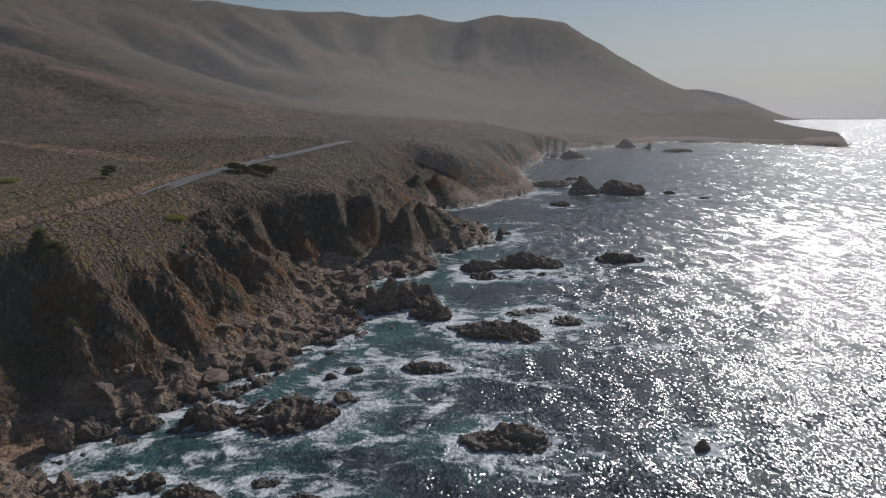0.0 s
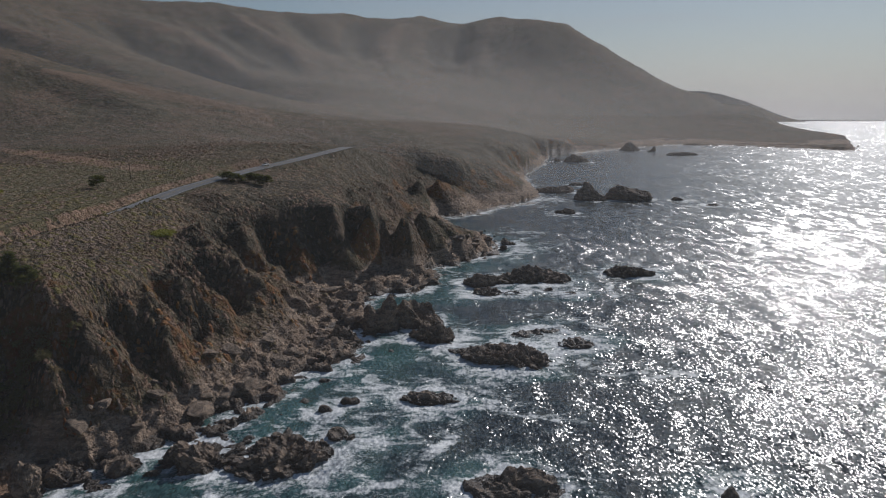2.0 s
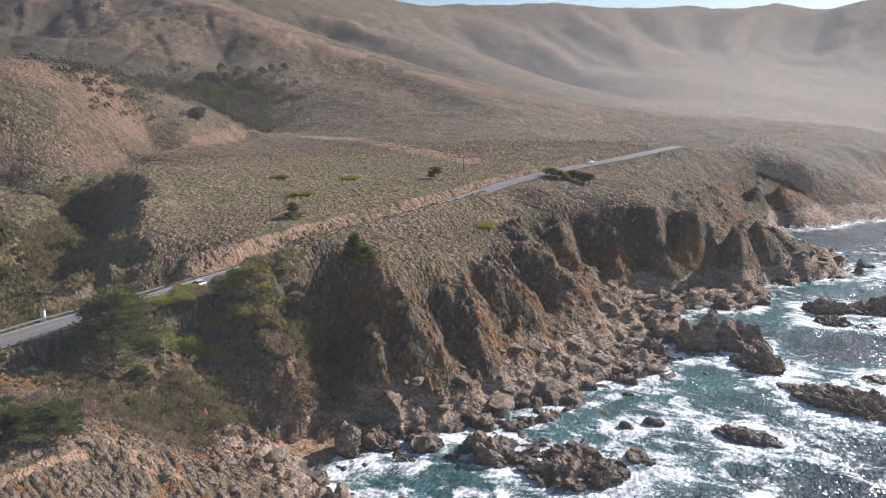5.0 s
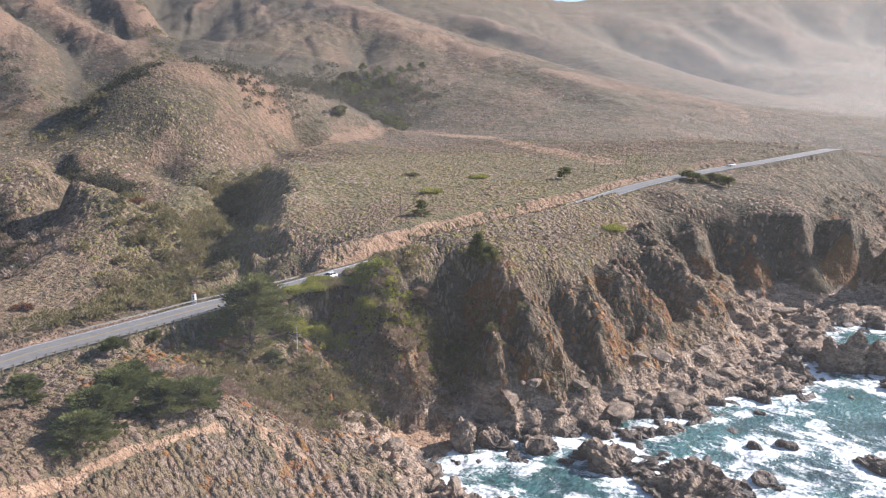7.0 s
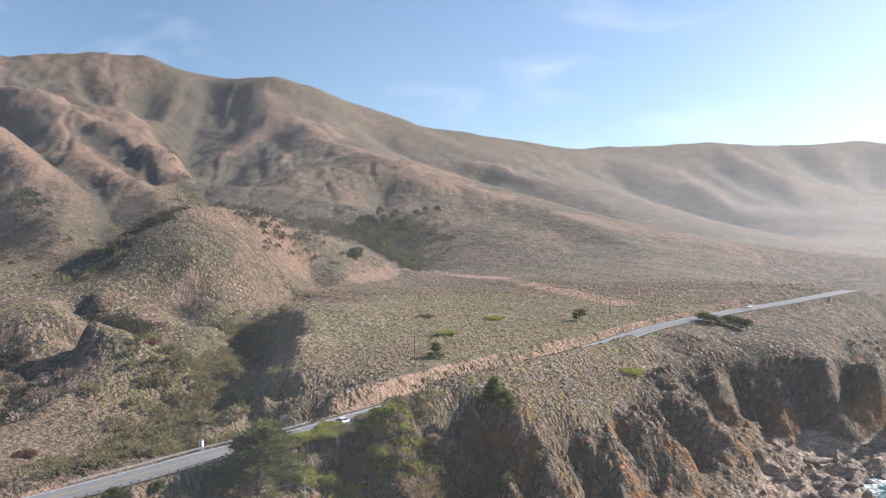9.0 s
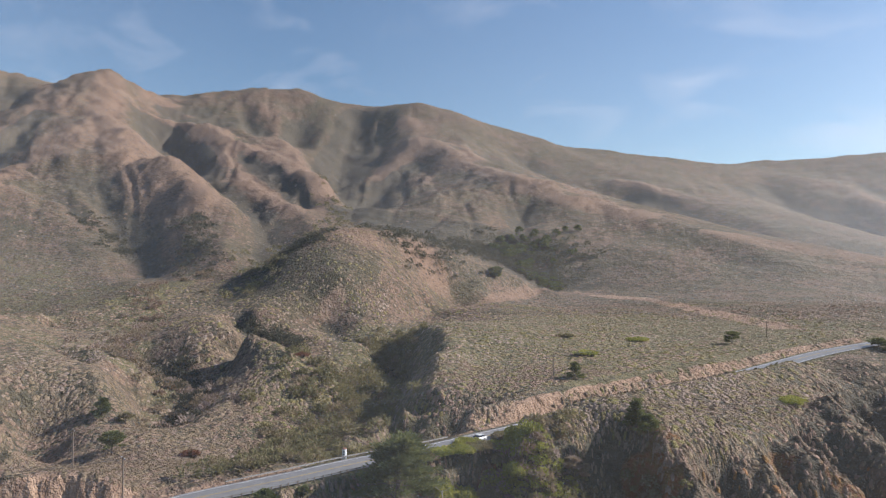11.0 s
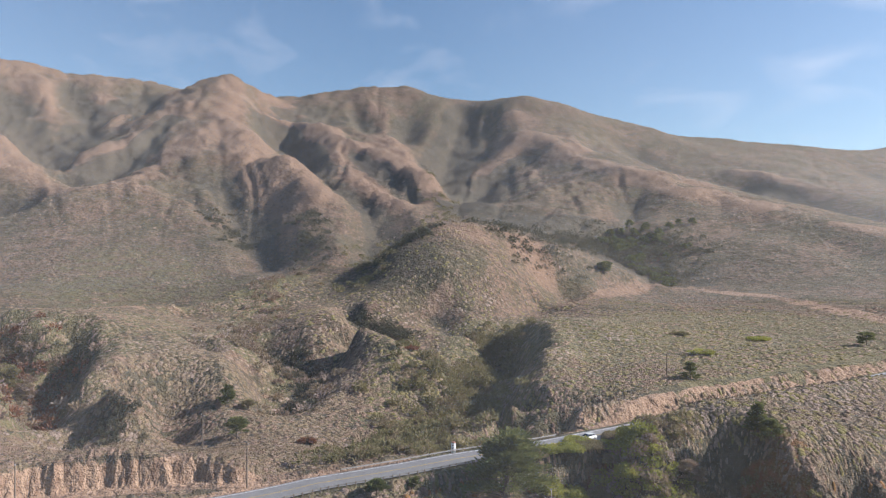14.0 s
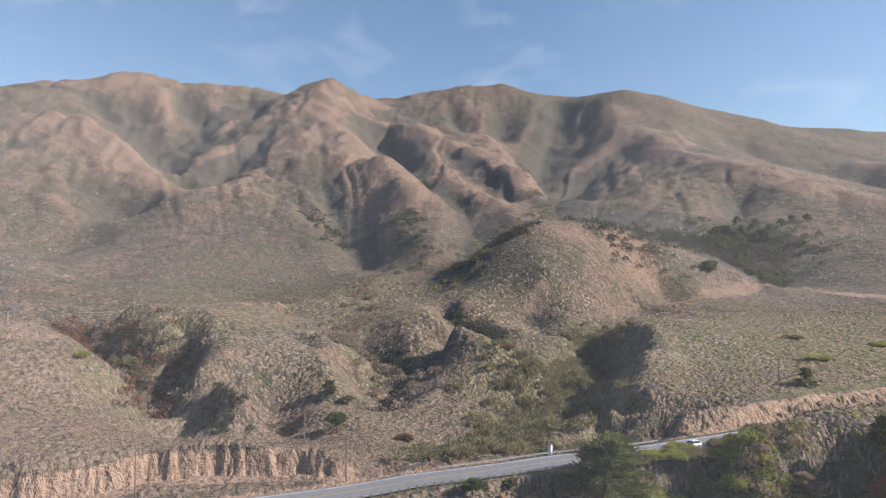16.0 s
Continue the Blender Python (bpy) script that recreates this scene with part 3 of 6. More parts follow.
FAR_FACE = line([(-225, 1987, 207), (-40, 2100, 183), (165, 2194, 205), (359, 2120, 184), (466, 1996, 132)])
FAR_FOOT = line([(-148, 1292, 65), (-29, 1500, 70), (156, 1693, 70), (372, 1761, 63), (582, 1756, 49.7)])

# V-shaped watercourses: course, depth, half width
CARVES = [
    ([(-255, 30), (-275, 36), (-299, 40), (-315, 32)], 6, 10),
    ([(-211, 81), (-229, 102), (-262, 121), (-290, 111), (-301, 104)], 11, 17),
    ([(-304, 79), (-278, 83), (-258, 83)], 4, 7),
    ([(-1156, 1267), (-822, 1176), (-586, 1077), (-421, 1040), (-288, 1009)], 22, 110),
    ([(-901, 1807), (-543, 1666), (-298, 1461)], 26, 130),
    ([(-356, 234), (-330, 226), (-306, 230)], 5, 16),
    ([(-307, 239), (-271, 219), (-232, 198), (-210, 190), (-204, 193)], 9, 10),
    ([(-196, 158), (-175, 148), (-165, 150), (-164, 158)], 8, 9),
    ([(-372, 188), (-305, 170), (-279, 172), (-256, 170)], 6, 20),
    ([(-212, 40), (-230, 47), (-238, 53)], 8, 10),
]

# sharp spurs and creases of the hills and of the cliffs: course, height or depth, half width
RIDGES = [
    ([(-1231, -95), (-1184, -49), (-1139, -4), (-1043, 33), (-805, 62)], 16, 60),
    ([(-1242, -96), (-1219, -128), (-1155, -161)], 12, 50),
    ([(-953, -97), (-888, -64), (-817, -23)], 9, 40),
    ([(-1381, 328), (-1325, 267), (-1214, 180), (-1143, 112), (-1113, 73)], 18, 60),
    ([(-1235, 311), (-1103, 253), (-1047, 208), (-1033, 165), (-851, 114)], 14, 50),
    ([(-1298, 358), (-1098, 335), (-880, 303), (-732, 282), (-647, 264)], 18, 60),
    ([(-1462, 464), (-1402, 520), (-1214, 521), (-1082, 541), (-919, 510), (-776, 466)], 20, 60),
    ([(-1250, 467), (-1090, 450), (-970, 440), (-800, 406), (-646, 365)], 14, 45),
    ([(-959, 271), (-827, 258), (-736, 251), (-644, 231), (-548, 212)], 10, 40),
    ([(-577, 246), (-528, 244), (-471, 236), (-412, 220)], 8, 30),
    ([(-1467, 966), (-1436, 938), (-1322, 839), (-1112, 689)], 16, 50),
    ([(-1352, 1058), (-1283, 1016), (-1129, 887), (-1061, 806), (-979, 709)], 22, 65),
    ([(-1013, 847), (-941, 768), (-872, 664)], 10, 40),
    ([(-1295, 1025), (-1021, 880), (-925, 847), (-844, 843), (-728, 793), (-611, 752), (-524, 734)], 14, 60),
    ([(-1226, 1100), (-1045, 961), (-918, 871)], 12, 50),
    ([(-1608, 777), (-1503, 773), (-1312, 691), (-1154, 616)], 14, 45),
    ([(-1737, 34), (-1589, 61), (-1462, 73)], 12, 50),
    ([(-1750, 139), (-1596, 170), (-1364, 174)], 12, 50),
    ([(-1673, 542), (-1606, 578), (-1471, 586)], 10, 45),
    ([(-799, 170), (-720, 173), (-659, 179), (-579, 185)], 7, 35),
    ([(-810, 51), (-870, 116), (-813, 154)], 7, 40),
    ([(-1016, 1311), (-870, 1332), (-667, 1225)], 18, 70),
    ([(-560, 782), (-477, 739), (-393, 731), (-302, 682), (-224, 626)], 9, 50),
    ([(-935, 2067), (-767, 2006), (-572, 1800), (-333, 1534)], 16, 80),
    ([(-731, 2410), (-589, 2155), (-421, 1936), (-251, 1642)], 16, 80),
    ([(-677, 2405), (-410, 1989), (-257, 1780)], 14, 70),
    ([(-105, 2510), (-146, 2222), (-145, 1967)], 16, 80),
    ([(164, 2463), (117, 2265), (89, 2025)], 16, 80),
    ([(-282, 49), (-260, 45), (-236, 40), (-229, 35)], 6, 14),
    ([(-221, 51), (-194, 47), (-153, 39)], 5, 12),
    ([(-277, 118), (-273, 128), (-246, 116), (-216, 100)], 6, 14),
    ([(-255, 229), (-208, 195), (-169, 165)], 4, 12),
]
GULLIES = [
    ([(-1459, 475), (-1323, 457), (-1191, 446), (-1012, 406)], 20, 55),
    ([(-1177, 518), (-1008, 506), (-838, 466), (-727, 434)], 12, 40),
    ([(-868, 404), (-675, 346), (-549, 303), (-484, 264), (-443, 232)], 12, 40),
    ([(-1526, 871), (-1417, 785), (-1272, 694)], 20, 55),
    ([(-1533, 1052), (-1433, 952), (-1212, 771), (-1063, 671), (-877, 586)], 24, 65),
    ([(-1079, 895), (-1050, 833), (-1024, 769), (-952, 672), (-690, 474)], 12, 40),
    ([(-643, 731), (-608, 665), (-533, 577), (-518, 551)], 10, 40),
    ([(-1235, 1207), (-985, 943)], 12, 50),
    ([(-1352, 272), (-1248, 223), (-1157, 173), (-1129, 131), (-1115, 89)], 18, 50),
    ([(-1416, 57), (-1277, 67), (-1106, 81)], 14, 50),
    ([(-1739, -93), (-1588, -68), (-1495, 2), (-1351, 41), (-1115, 59)], 14, 55),
    ([(-1048, -74), (-990, -36), (-938, -2), (-818, 15)], 9, 40),
    ([(-965, -108), (-856, -113)], 10, 40),
    ([(-967, 248), (-839, 232), (-739, 221), (-682, 212), (-593, 204), (-502, 196)], 10, 38),
    ([(-872, 187), (-779, 185), (-705, 199)], 8, 30),
    ([(-1824, 98), (-1630, 114), (-1536, 131)], 12, 50),
    ([(-1698, -29), (-1591, 6), (-1496, 43)], 12, 50),
    ([(-1751, 237), (-1598, 255), (-1434, 209)], 12, 50),
    ([(-1584, 735), (-1486, 720), (-1345, 687)], 12, 40),
    ([(-1437, 1037), (-1351, 992), (-1323, 941)], 10, 40),
    ([(-818, -5), (-778, -39), (-643, -56)], 8, 40),
    ([(-942, 1258), (-800, 1270), (-623, 1144), (-460, 1027)], 12, 60),
    ([(-985, 1936), (-805, 1856), (-584, 1672), (-401, 1510)], 14, 80),
    ([(-762, 2227), (-516, 1941), (-308, 1669)], 14, 80),
    ([(-403, 697), (-339, 668), (-273, 644)], 6, 45),
    ([(-616, 2538), (-375, 2146), (-220, 1943)], 14, 70),
    ([(-279, 2499), (-260, 2164), (-204, 1936)], 16, 80),
    ([(31, 2526), (11, 2260), (26, 2100)], 16, 80),
    ([(-830, 2213), (-564, 1879), (-348, 1670)], 12, 70),
    ([(-295, 39), (-292, 37), (-284, 33)], 6, 13),
    ([(-211, 41), (-200, 39), (-194, 39)], 5, 11),
    ([(-268, 103), (-234, 95), (-222, 94)], 6, 13),
    ([(-309, 247), (-250, 211), (-207, 185)], 6, 14),
]
CLIFF_RIBS = [
    ([(-93, 255), (-82, 248), (-69, 234), (-57, 228), (-50, 227)], 5, 11),
    ([(-86, 283), (-77, 275), (-68, 268), (-57, 258)], 4, 9),
    ([(-67, 299), (-63, 292), (-60, 283), (-58, 274)], 4.5, 10),
    ([(-53, 304), (-49, 298), (-45, 294), (-42, 288)], 4.5, 10),
    ([(-45, 309), (-37, 307), (-32, 303)], 4.5, 10),
    ([(-38, 317), (-31, 310), (-27, 314)], 4, 10),
    ([(-78, 194), (-70, 201), (-62, 203), (-58, 205)], 4, 8),
    ([(-83, 179), (-75, 180), (-69, 178), (-64, 180)], 4, 8),
    ([(-83, 160), (-77, 162), (-72, 163), (-67, 166)], 3.5, 8),
    ([(-88, 157), (-83, 151), (-79, 148)], 3, 6),
]
CLIFF_GULLIES = [
    ([(-96, 289), (-87, 277), (-77, 269), (-66, 261)], 6, 11),
    ([(-80, 302), (-73, 292), (-67, 284), (-62, 281)], 6, 11),
    ([(-61, 314), (-57, 301), (-54, 293), (-51, 287)], 6, 11),
    ([(-49, 320), (-44, 306), (-40, 304)], 5, 10),
    ([(-49, 369), (-33, 310), (-28, 314)], 5, 10),
    ([(-86, 225), (-75, 222), (-65, 217), (-59, 220)], 5, 9),
    ([(-88, 202), (-75, 194), (-68, 191), (-64, 192)], 5, 9),
    ([(-87, 179), (-79, 177), (-72, 176), (-68, 177)], 5, 9),
    ([(-85, 161), (-80, 158), (-76, 155)], 4, 8),
    ([(-98, 163), (-91, 156), (-88, 150)], 5, 9),
]

# land behind the crests and behind the drone, out of sight
line([(-2300, -900, 420), (-2500, 0, 420), (-2400, 900, 420), (-2100, 1800, 380), (-1500, 2900, 330), (-600, 3300, 280), (300, 3100, 200), (800, 2500, 60), (1000, 2000, 5)])
line([(-4800, -1500, 300), (-4800, 2000, 300), (-3500, 4200, 250), (-500, 4900, 120), (900, 4600, 60)])
line([(-2500, -3500, 300), (-1300, -2500, 200), (-1000, -1000, 220), (-500, -500, 70), (-250, -300, 45), (-150, -150, 32), (-105, -60, 24), (-105, 0, 27)])
COAST = COAST_NEAR + COAST_FAR + [(940, 1675), (900, 1760), (860, 1900), (950, 2300), (1300, 4900)]
SEA_RING = COAST + [(6000, 4900), (6000, -6000), (-400, -6000), (-250, -2500), (-160, -900)]
ROAD = spline([(-120, -260, 30), (-131, -120, 29), (-135, -40, 28), (-135, 10, 27.5)] + ROAD_POINTS + [(-70, 520, 44), (-84, 580, 38), (-105, 650, 34)], 6)

ctrl = []
for ln in LINES:
    for p, q in zip(ln[:-1], ln[1:]):
        gap = max(7.0, 0.035 * math.hypot(p[0], p[1]))
        m = max(1, int(np.linalg.norm((q - p)[:2]) / gap))
        ctrl += [p + (q - p) * i / m for i in range(m)]
    ctrl.append(ln[-1])
coast_arr = spline(COAST, 3)
ctrl += [np.array((p[0], p[1], 0.0)) for p in coast_arr[::2]]
ctrl += [np.array(p) for p in ROAD[::3]]
ctrl = np.array(ctrl)
keep = []
for p in ctrl:
    g = max(2.0, 0.008 * math.hypot(p[0], p[1]))
    if all(abs(p[0] - q[0]) > g or abs(p[1] - q[1]) > g for q in keep):
        keep.append(p)
ctrl = np.array(keep)
dist = np.hypot(ctrl[:, None, 0] - ctrl[None, :, 0], ctrl[:, None, 1] - ctrl[None, :, 1])
soft = np.sqrt(dist ** 2 + 9.0)
A = np.zeros((len(ctrl) + 1, len(ctrl) + 1))
A[:-1, :-1] = -soft + np.diag(np.full(len(ctrl), 0.6))
A[:-1, -1] = A[-1, :-1] = 1
WEIGHTS = np.linalg.solve(A, np.append(ctrl[:, 2], 0))


BLUFF_LINE = spline(BLUFF_EDGE[4:] + [(40, 390, 30), (60, 470, 30)], 4)[:, :2]
BLUFF_RUN = np.append(0, np.cumsum(np.linalg.norm(np.diff(BLUFF_LINE, axis=0), axis=1)))


def smooth_land(x, y):
    out = np.empty(x.shape)
    fx, fy, fo = x.ravel(), y.ravel(), out.ravel()
    for k in range(0, fx.size, 12000):
        s = slice(k, k + 12000)
        d2 = (fx[s, None] - ctrl[None, :, 0]) ** 2 + (fy[s, None] - ctrl[None, :, 1]) ** 2 + 9.0
        fo[s] = -np.sqrt(d2) @ WEIGHTS[:-1] + WEIGHTS[-1]
    return fo.reshape(x.shape)


def tents(x, y, lines):
    """The highest of the roof-shaped rises along lines, in metres, tapering to both ends."""
    out = np.zeros(x.shape)
    fx, fy, fo = x.ravel(), y.ravel(), out.ravel()
    for pts, high, wide in lines:
        p = np.array(pts)
        near = np.flatnonzero((fx > p[:, 0].min() - wide) & (fx < p[:, 0].max() + wide) & (fy > p[:, 1].min() - wide) & (fy < p[:, 1].max() + wide))
        if len(near):
            d, wh = away(fx[near], fy[near], pts)
            ends = 0.2 + 0.8 * step(0, 0.7, wh) * step(len(pts) - 1, len(pts) - 1.7, wh)
            fo[near] = np.maximum(fo[near], high * ends * np.clip(1 - d / wide, 0, 1))
    return out


RELIEF_AZ, RELIEF_R = np.radians(np.arange(-45, 112, 0.3)), 90 * (3300 / 90) ** (np.arange(520) / 519)
_a, _r = np.meshgrid(RELIEF_AZ, RELIEF_R, indexing="ij")
_x, _y = -5 - np.sin(_a) * _r, 15 + np.cos(_a) * _r
_x, _y = _x + 0.018 * _r * fbm(_x / (0.05 * _r + 5), _y / (0.05 * _r + 5), 1.0, 2, 15), _y + 0.018 * _r * fbm(_x / (0.05 * _r + 5), _y / (0.05 * _r + 5), 1.0, 2, 16)
RISE, FALL = tents(_x, _y, RIDGES), tents(_x, _y, GULLIES)
CLIFF_RISE, CLIFF_FALL = tents(_x, _y, CLIFF_RIBS), tents(_x, _y, CLIFF_GULLIES)


def relief(x, y, *tables):
    """Look the tables of spurs and creases up at places."""
    u = (np.arctan2(-(x + 5), y - 15) - RELIEF_AZ[0]) / (RELIEF_AZ[1] - RELIEF_AZ[0])
    v = np.log(np.maximum(np.hypot(x + 5, y - 15), 1) / 90) / math.log(3300 / 90) * 519
    seen = (u > 0) & (u < len(RELIEF_AZ) - 1.001) & (v > 0) & (v < 518.999)
    u, v = np.clip(u, 0, len(RELIEF_AZ) - 1.001), np.clip(v, 0, 518.999)
    i, j = u.astype(int), v.astype(int)
    u, v = u - i, v - j
    return [seen * ((t[i, j] * (1 - u) + t[i + 1, j] * u) * (1 - v) + (t[i, j + 1] * (1 - u) + t[i + 1, j + 1] * u) * v) for t in tables]


def blob(x, y, cx, cy, rx, ry, turn=0.0):
    """1 in the middle of an oval patch, 0 outside it."""
    c, s = math.cos(turn), math.sin(turn)
    u, v = ((x - cx) * c + (y - cy) * s) / rx, (-(x - cx) * s + (y - cy) * c) / ry
    return step(1.25, 0.55, np.hypot(u, v))


def along(x, y, points, width, fade=1.6):
    d, _ = away(x, y, points)
    return step(width * fade, width * 0.5, d)


def land(x, y):
    """Height of the ground and what covers it, at arrays of places."""
    z = smooth_land(x, y)
    dc, _ = away(x, y, coast_arr)
    sea = inside(x, y, SEA_RING)
    dr, where = away(x, y, ROAD)
    zr = np.interp(where, np.arange(len(ROAD)), ROAD[:, 2])
    r = np.hypot(x, y - 15)
    open_land = step(6, 14, dr)
    # gullies cut in the hills
    hill = step(55, 220, z) * open_land * (1 - 0.6 * step(600, 1000, y))
    warp = fbm(x, y, 260, 2, 5) * 60
    z = z + hill * (9 * (fbm(x + warp, y - warp, 330, 5, 3, True) - 0.4) + 8 * (fbm(x, y, 120, 4, 8, True) - 0.3) + 8 * (fbm(x - warp, y + warp, 58, 4, 12, True, 0.6) - 0.3) * step(300, 600, r))
    rise, fall, rib_up, rib_down = relief(x, y, RISE, FALL, CLIFF_RISE, CLIFF_FALL)
    z = z + (0.75 * rise - 1.3 * fall) * open_land
    # small rills down the slopes
    u, v = np.arctan2(-(x + 5), y - 15) * 1000 + 0.4 * warp, r
    bend = 14 * fbm(x, y, 150, 2, 17)
    for wide, long, deep, k in ((60, 300, 5, 18), (30, 170, 3.5, 19)):
        z = z - hill * deep * np.clip(1 - np.abs(lattice((u + bend) / wide, v / long, k)) / 0.16, 0, 1) * step(330, 600, r)
    for pts, deep, wide in CARVES:
        d, wh = away(x, y, pts)
        ends = step(0, 0.8, wh) * step(len(pts) - 1, len(pts) - 1.6, wh) * 0.75 + 0.25
        z = z - deep * ends * np.clip(1 - d / wide, 0, 1) ** 1.25
    mid = step(30, 60, z) * (1 - hill) * open_land * step(120, 260, r)
    z = z + mid * 2.2 * fbm(x, y, 60, 4, 9)
    # rocky shore and cliffs
    shore = step(34, 6, dc)
    cliff = np.maximum(shore, step(110, 70, dc) * step(32, 27, z) * step(0.5, 2.0, z)) * step(2500, 1200, r)
    crag = 3.4 * fbm(x * 0.8 + y * 0.6, y * 0.8 - x * 0.6, 22, 5, 21, True, 0.55) + 1.3 * fbm(x, y, 6, 3, 25, True)
    # steep ribs running down the face
    down, across = 0.85 * x - 0.52 * y, 0.52 * x + 0.85 * y
    ribs = 7.0 * (fbm(down * 0.22, across, 25, 2, 31, True) - 0.3) + 2.6 * fbm(down * 0.35, across, 9, 3, 33, True)
    de, we = away(x, y, BLUFF_LINE)
    run = np.interp(we, np.arange(len(BLUFF_LINE)), BLUFF_RUN)
    cleft = 1.35 * rib_up - 1.25 * rib_down + 2.2 * (fbm(run + 0.55 * de, de * 0.12, 19, 2, 35, True) - 0.38) + 2.6 * (fbm(run + 0.4 * de, de * 0.25, 8, 2, 36, True) - 0.3)
    ribs = (0.2 * ribs * step(235, 205, y) + cleft) * step(620, 430, r)
    low = step(7, 2, z)
    zl = np.where(sea, -np.minimum(0.30 * dc, 14.0), np.maximum(z, np.minimum(0.3 + 0.22 * dc, 5.0)))
    rocky = cliff * open_land * (1 - step(27 + 3 * step(205, 235, y), 32 + 4 * step(205, 235, y), zl)) * (1 - 0.75 * step(128, 108, y) * step(6, 12, zl))
    z = zl + rocky * np.where(sea, 0.9 * (crag - 0.8) * step(18, 4, dc), 0.75 * crag * (0.65 + 0.35 * low) + step(2, 9, zl) * step(112, 135, y) * ribs)
    # splintered ledges along the waterline
    z = z + rocky * step(9, 4, z) * step(-1.5, 0.2, z) * (2.4 * (fbm(x * 0.9 - y * 0.45, x * 0.25 + y * 0.5, 5.5, 3, 27, True, 0.6) - 0.35))
    ledge = rocky * step(13, 7, z) * step(-1.5, 0.5, z) * step(500, 380, r)
    u, v = 0.9 * x - 0.45 * y, 0.45 * x + 0.9 * y
    z = z + ledge * (2.6 * (blocks(u * 0.6, v, 5.5, 61) - 0.45) + 1.3 * (blocks(u, v * 0.7, 2.6, 62) - 0.5))
    z = z + rocky * step(9, 14, z) * 1.5 * (fbm(x, y, 7, 3, 29, True) - 0.3)
    # rain-cut rills under the sandstone crest of the near headland
    ds, ws = away(x, y, NEAR_SPUR)
    z = z - 1.7 * step(0.6, 2.2, ds) * step(9, 5, ds) * fbm(ws * 9.0 + 0.15 * x, ds * 0.12, 2.3, 2, 28, True) * step(112, 100, y)
    # the cove's beach
    sand = blob(x, y, -88, 133, 11, 8, 0.3) * np.where(z < 6, 1, 0)
    z = z * (1 - sand) + sand * np.where(sea, -0.12 * dc, 0.10 * dc + 0.2)
    # scrub hummocks
    bushy = open_land * (1 - rocky) * (1 - sand) * ~sea
    z = z + bushy * (0.40 * fbm(x, y, 4.5, 2, 41) * step(260, 120, r) + 0.5 * fbm(x, y, 15, 2, 43)) * step(900, 300, r)
    # the road bed and its cut
    flute = 0.6 * fbm(x, y, 5, 3, 45, True) + 0.7 * fbm(x, y, 2.2, 2, 44, True)
    bed = step(8.3 + flute, 5.8 + flute, dr)
    z = z * (1 - bed) + (zr - 0.12) * bed
    # the tan bank where the road is cut into the terrace
    zc = np.interp(y, [p[1] for p in CUT_TOP], [p[2] for p in CUT_TOP])
    inland = (x < np.interp(y, ROAD[:, 1], ROAD[:, 0])) * step(138, 150, y) * step(335, 310, y) * step(19, 13, dr)
    bank = zr + (zc - zr) * step(7.6 + 0.8 * flute, 10.4 + flute, dr)
    z = np.where((inland > 0) & (dr > 6.5), np.maximum(z, bank) * inland + z * (1 - inland), z)
    # the sandstone bank beside the road, cut back and fluted by rain
    bx = np.interp(y, [p[1] for p in SAND_BANK_TOP], [p[0] for p in SAND_BANK_TOP])
    front = x - bx + 0.8 * fbm(x * 0.3, y, 3.3, 3, 47, True) + 0.9 * fbm(x * 0.25, y, 1.4, 2, 46, True) + 1.0 * fbm(x, y, 14, 2, 48)
    cut = step(-0.2, 2.6, front) * step(14, 9, front) * step(-14, -6, y) * step(67, 63, y)
    z = z * (1 - cut) + np.minimum(z, 27.6) * cut
    return z, dc, sea, dr, rocky, sand, hill, r


# ---- ground: one sheet round the whole place, finer where the drone comes near ----
CX, CY = -5.0, 15.0
az = np.concatenate([np.arange(-40, 106, 0.225), np.arange(106, 320, 2.0)])
rad = np.concatenate([45 * (110 / 45) ** (np.arange(80) / 80), 110 * (340 / 110) ** (np.arange(320) / 320), 340 * (4950 / 340) ** (np.arange(300) / 299)])
AZ, RAD = np.meshgrid(np.radians(az), rad, indexing="ij")
GX, GY = CX - np.sin(AZ) * RAD, CY + np.cos(AZ) * RAD
GZ, DC, IN_SEA, DR, ROCKY, SAND, HILL, R = land(GX, GY)
na, nr = GX.shape
idx = np.arange(na * nr).reshape(na, nr)
wrap = np.vstack([idx, idx[:1]])
quads = np.stack([wrap[:-1, :-1], wrap[1:, :-1], wrap[1:, 1:], wrap[:-1, 1:]], -1).reshape(-1, 4)
deep = (GZ < -2.5).ravel()
quads = quads[~deep[quads].all(1)]
used = np.unique(quads)
remap = np.full(na * nr, -1)
remap[used] = np.arange(len(used))
gco = np.stack([GX, GY, GZ], -1).reshape(-1, 3)[used]
ground_me = grid_mesh("ground", gco, remap[quads][:, ::-1], GROUND)
x, y, z = gco.T


def on_sheet(px, py):
    """Height of the ground sheet at places, between its corners."""
    u = np.interp(np.degrees(np.arctan2(-(px - CX), py - CY)), az, np.arange(na))
    v = np.interp(np.hypot(px - CX, py - CY), rad, np.arange(nr))
    i, j = np.minimum(u.astype(int), na - 2), np.minimum(v.astype(int), nr - 2)
    u, v = u - i, v - j
    return (GZ[i, j] * (1 - u) + GZ[i + 1, j] * u) * (1 - v) + (GZ[i, j + 1] * (1 - u) + GZ[i + 1, j + 1] * u) * v


def flat(a):
    return a.reshape(-1)[used]


grad = np.hypot(np.gradient(GZ, axis=1) / np.gradient(RAD, axis=1), np.gradient(GZ, axis=0) / (RAD * np.gradient(AZ, axis=0)))
steep = flat(step(0.75, 1.5, grad))
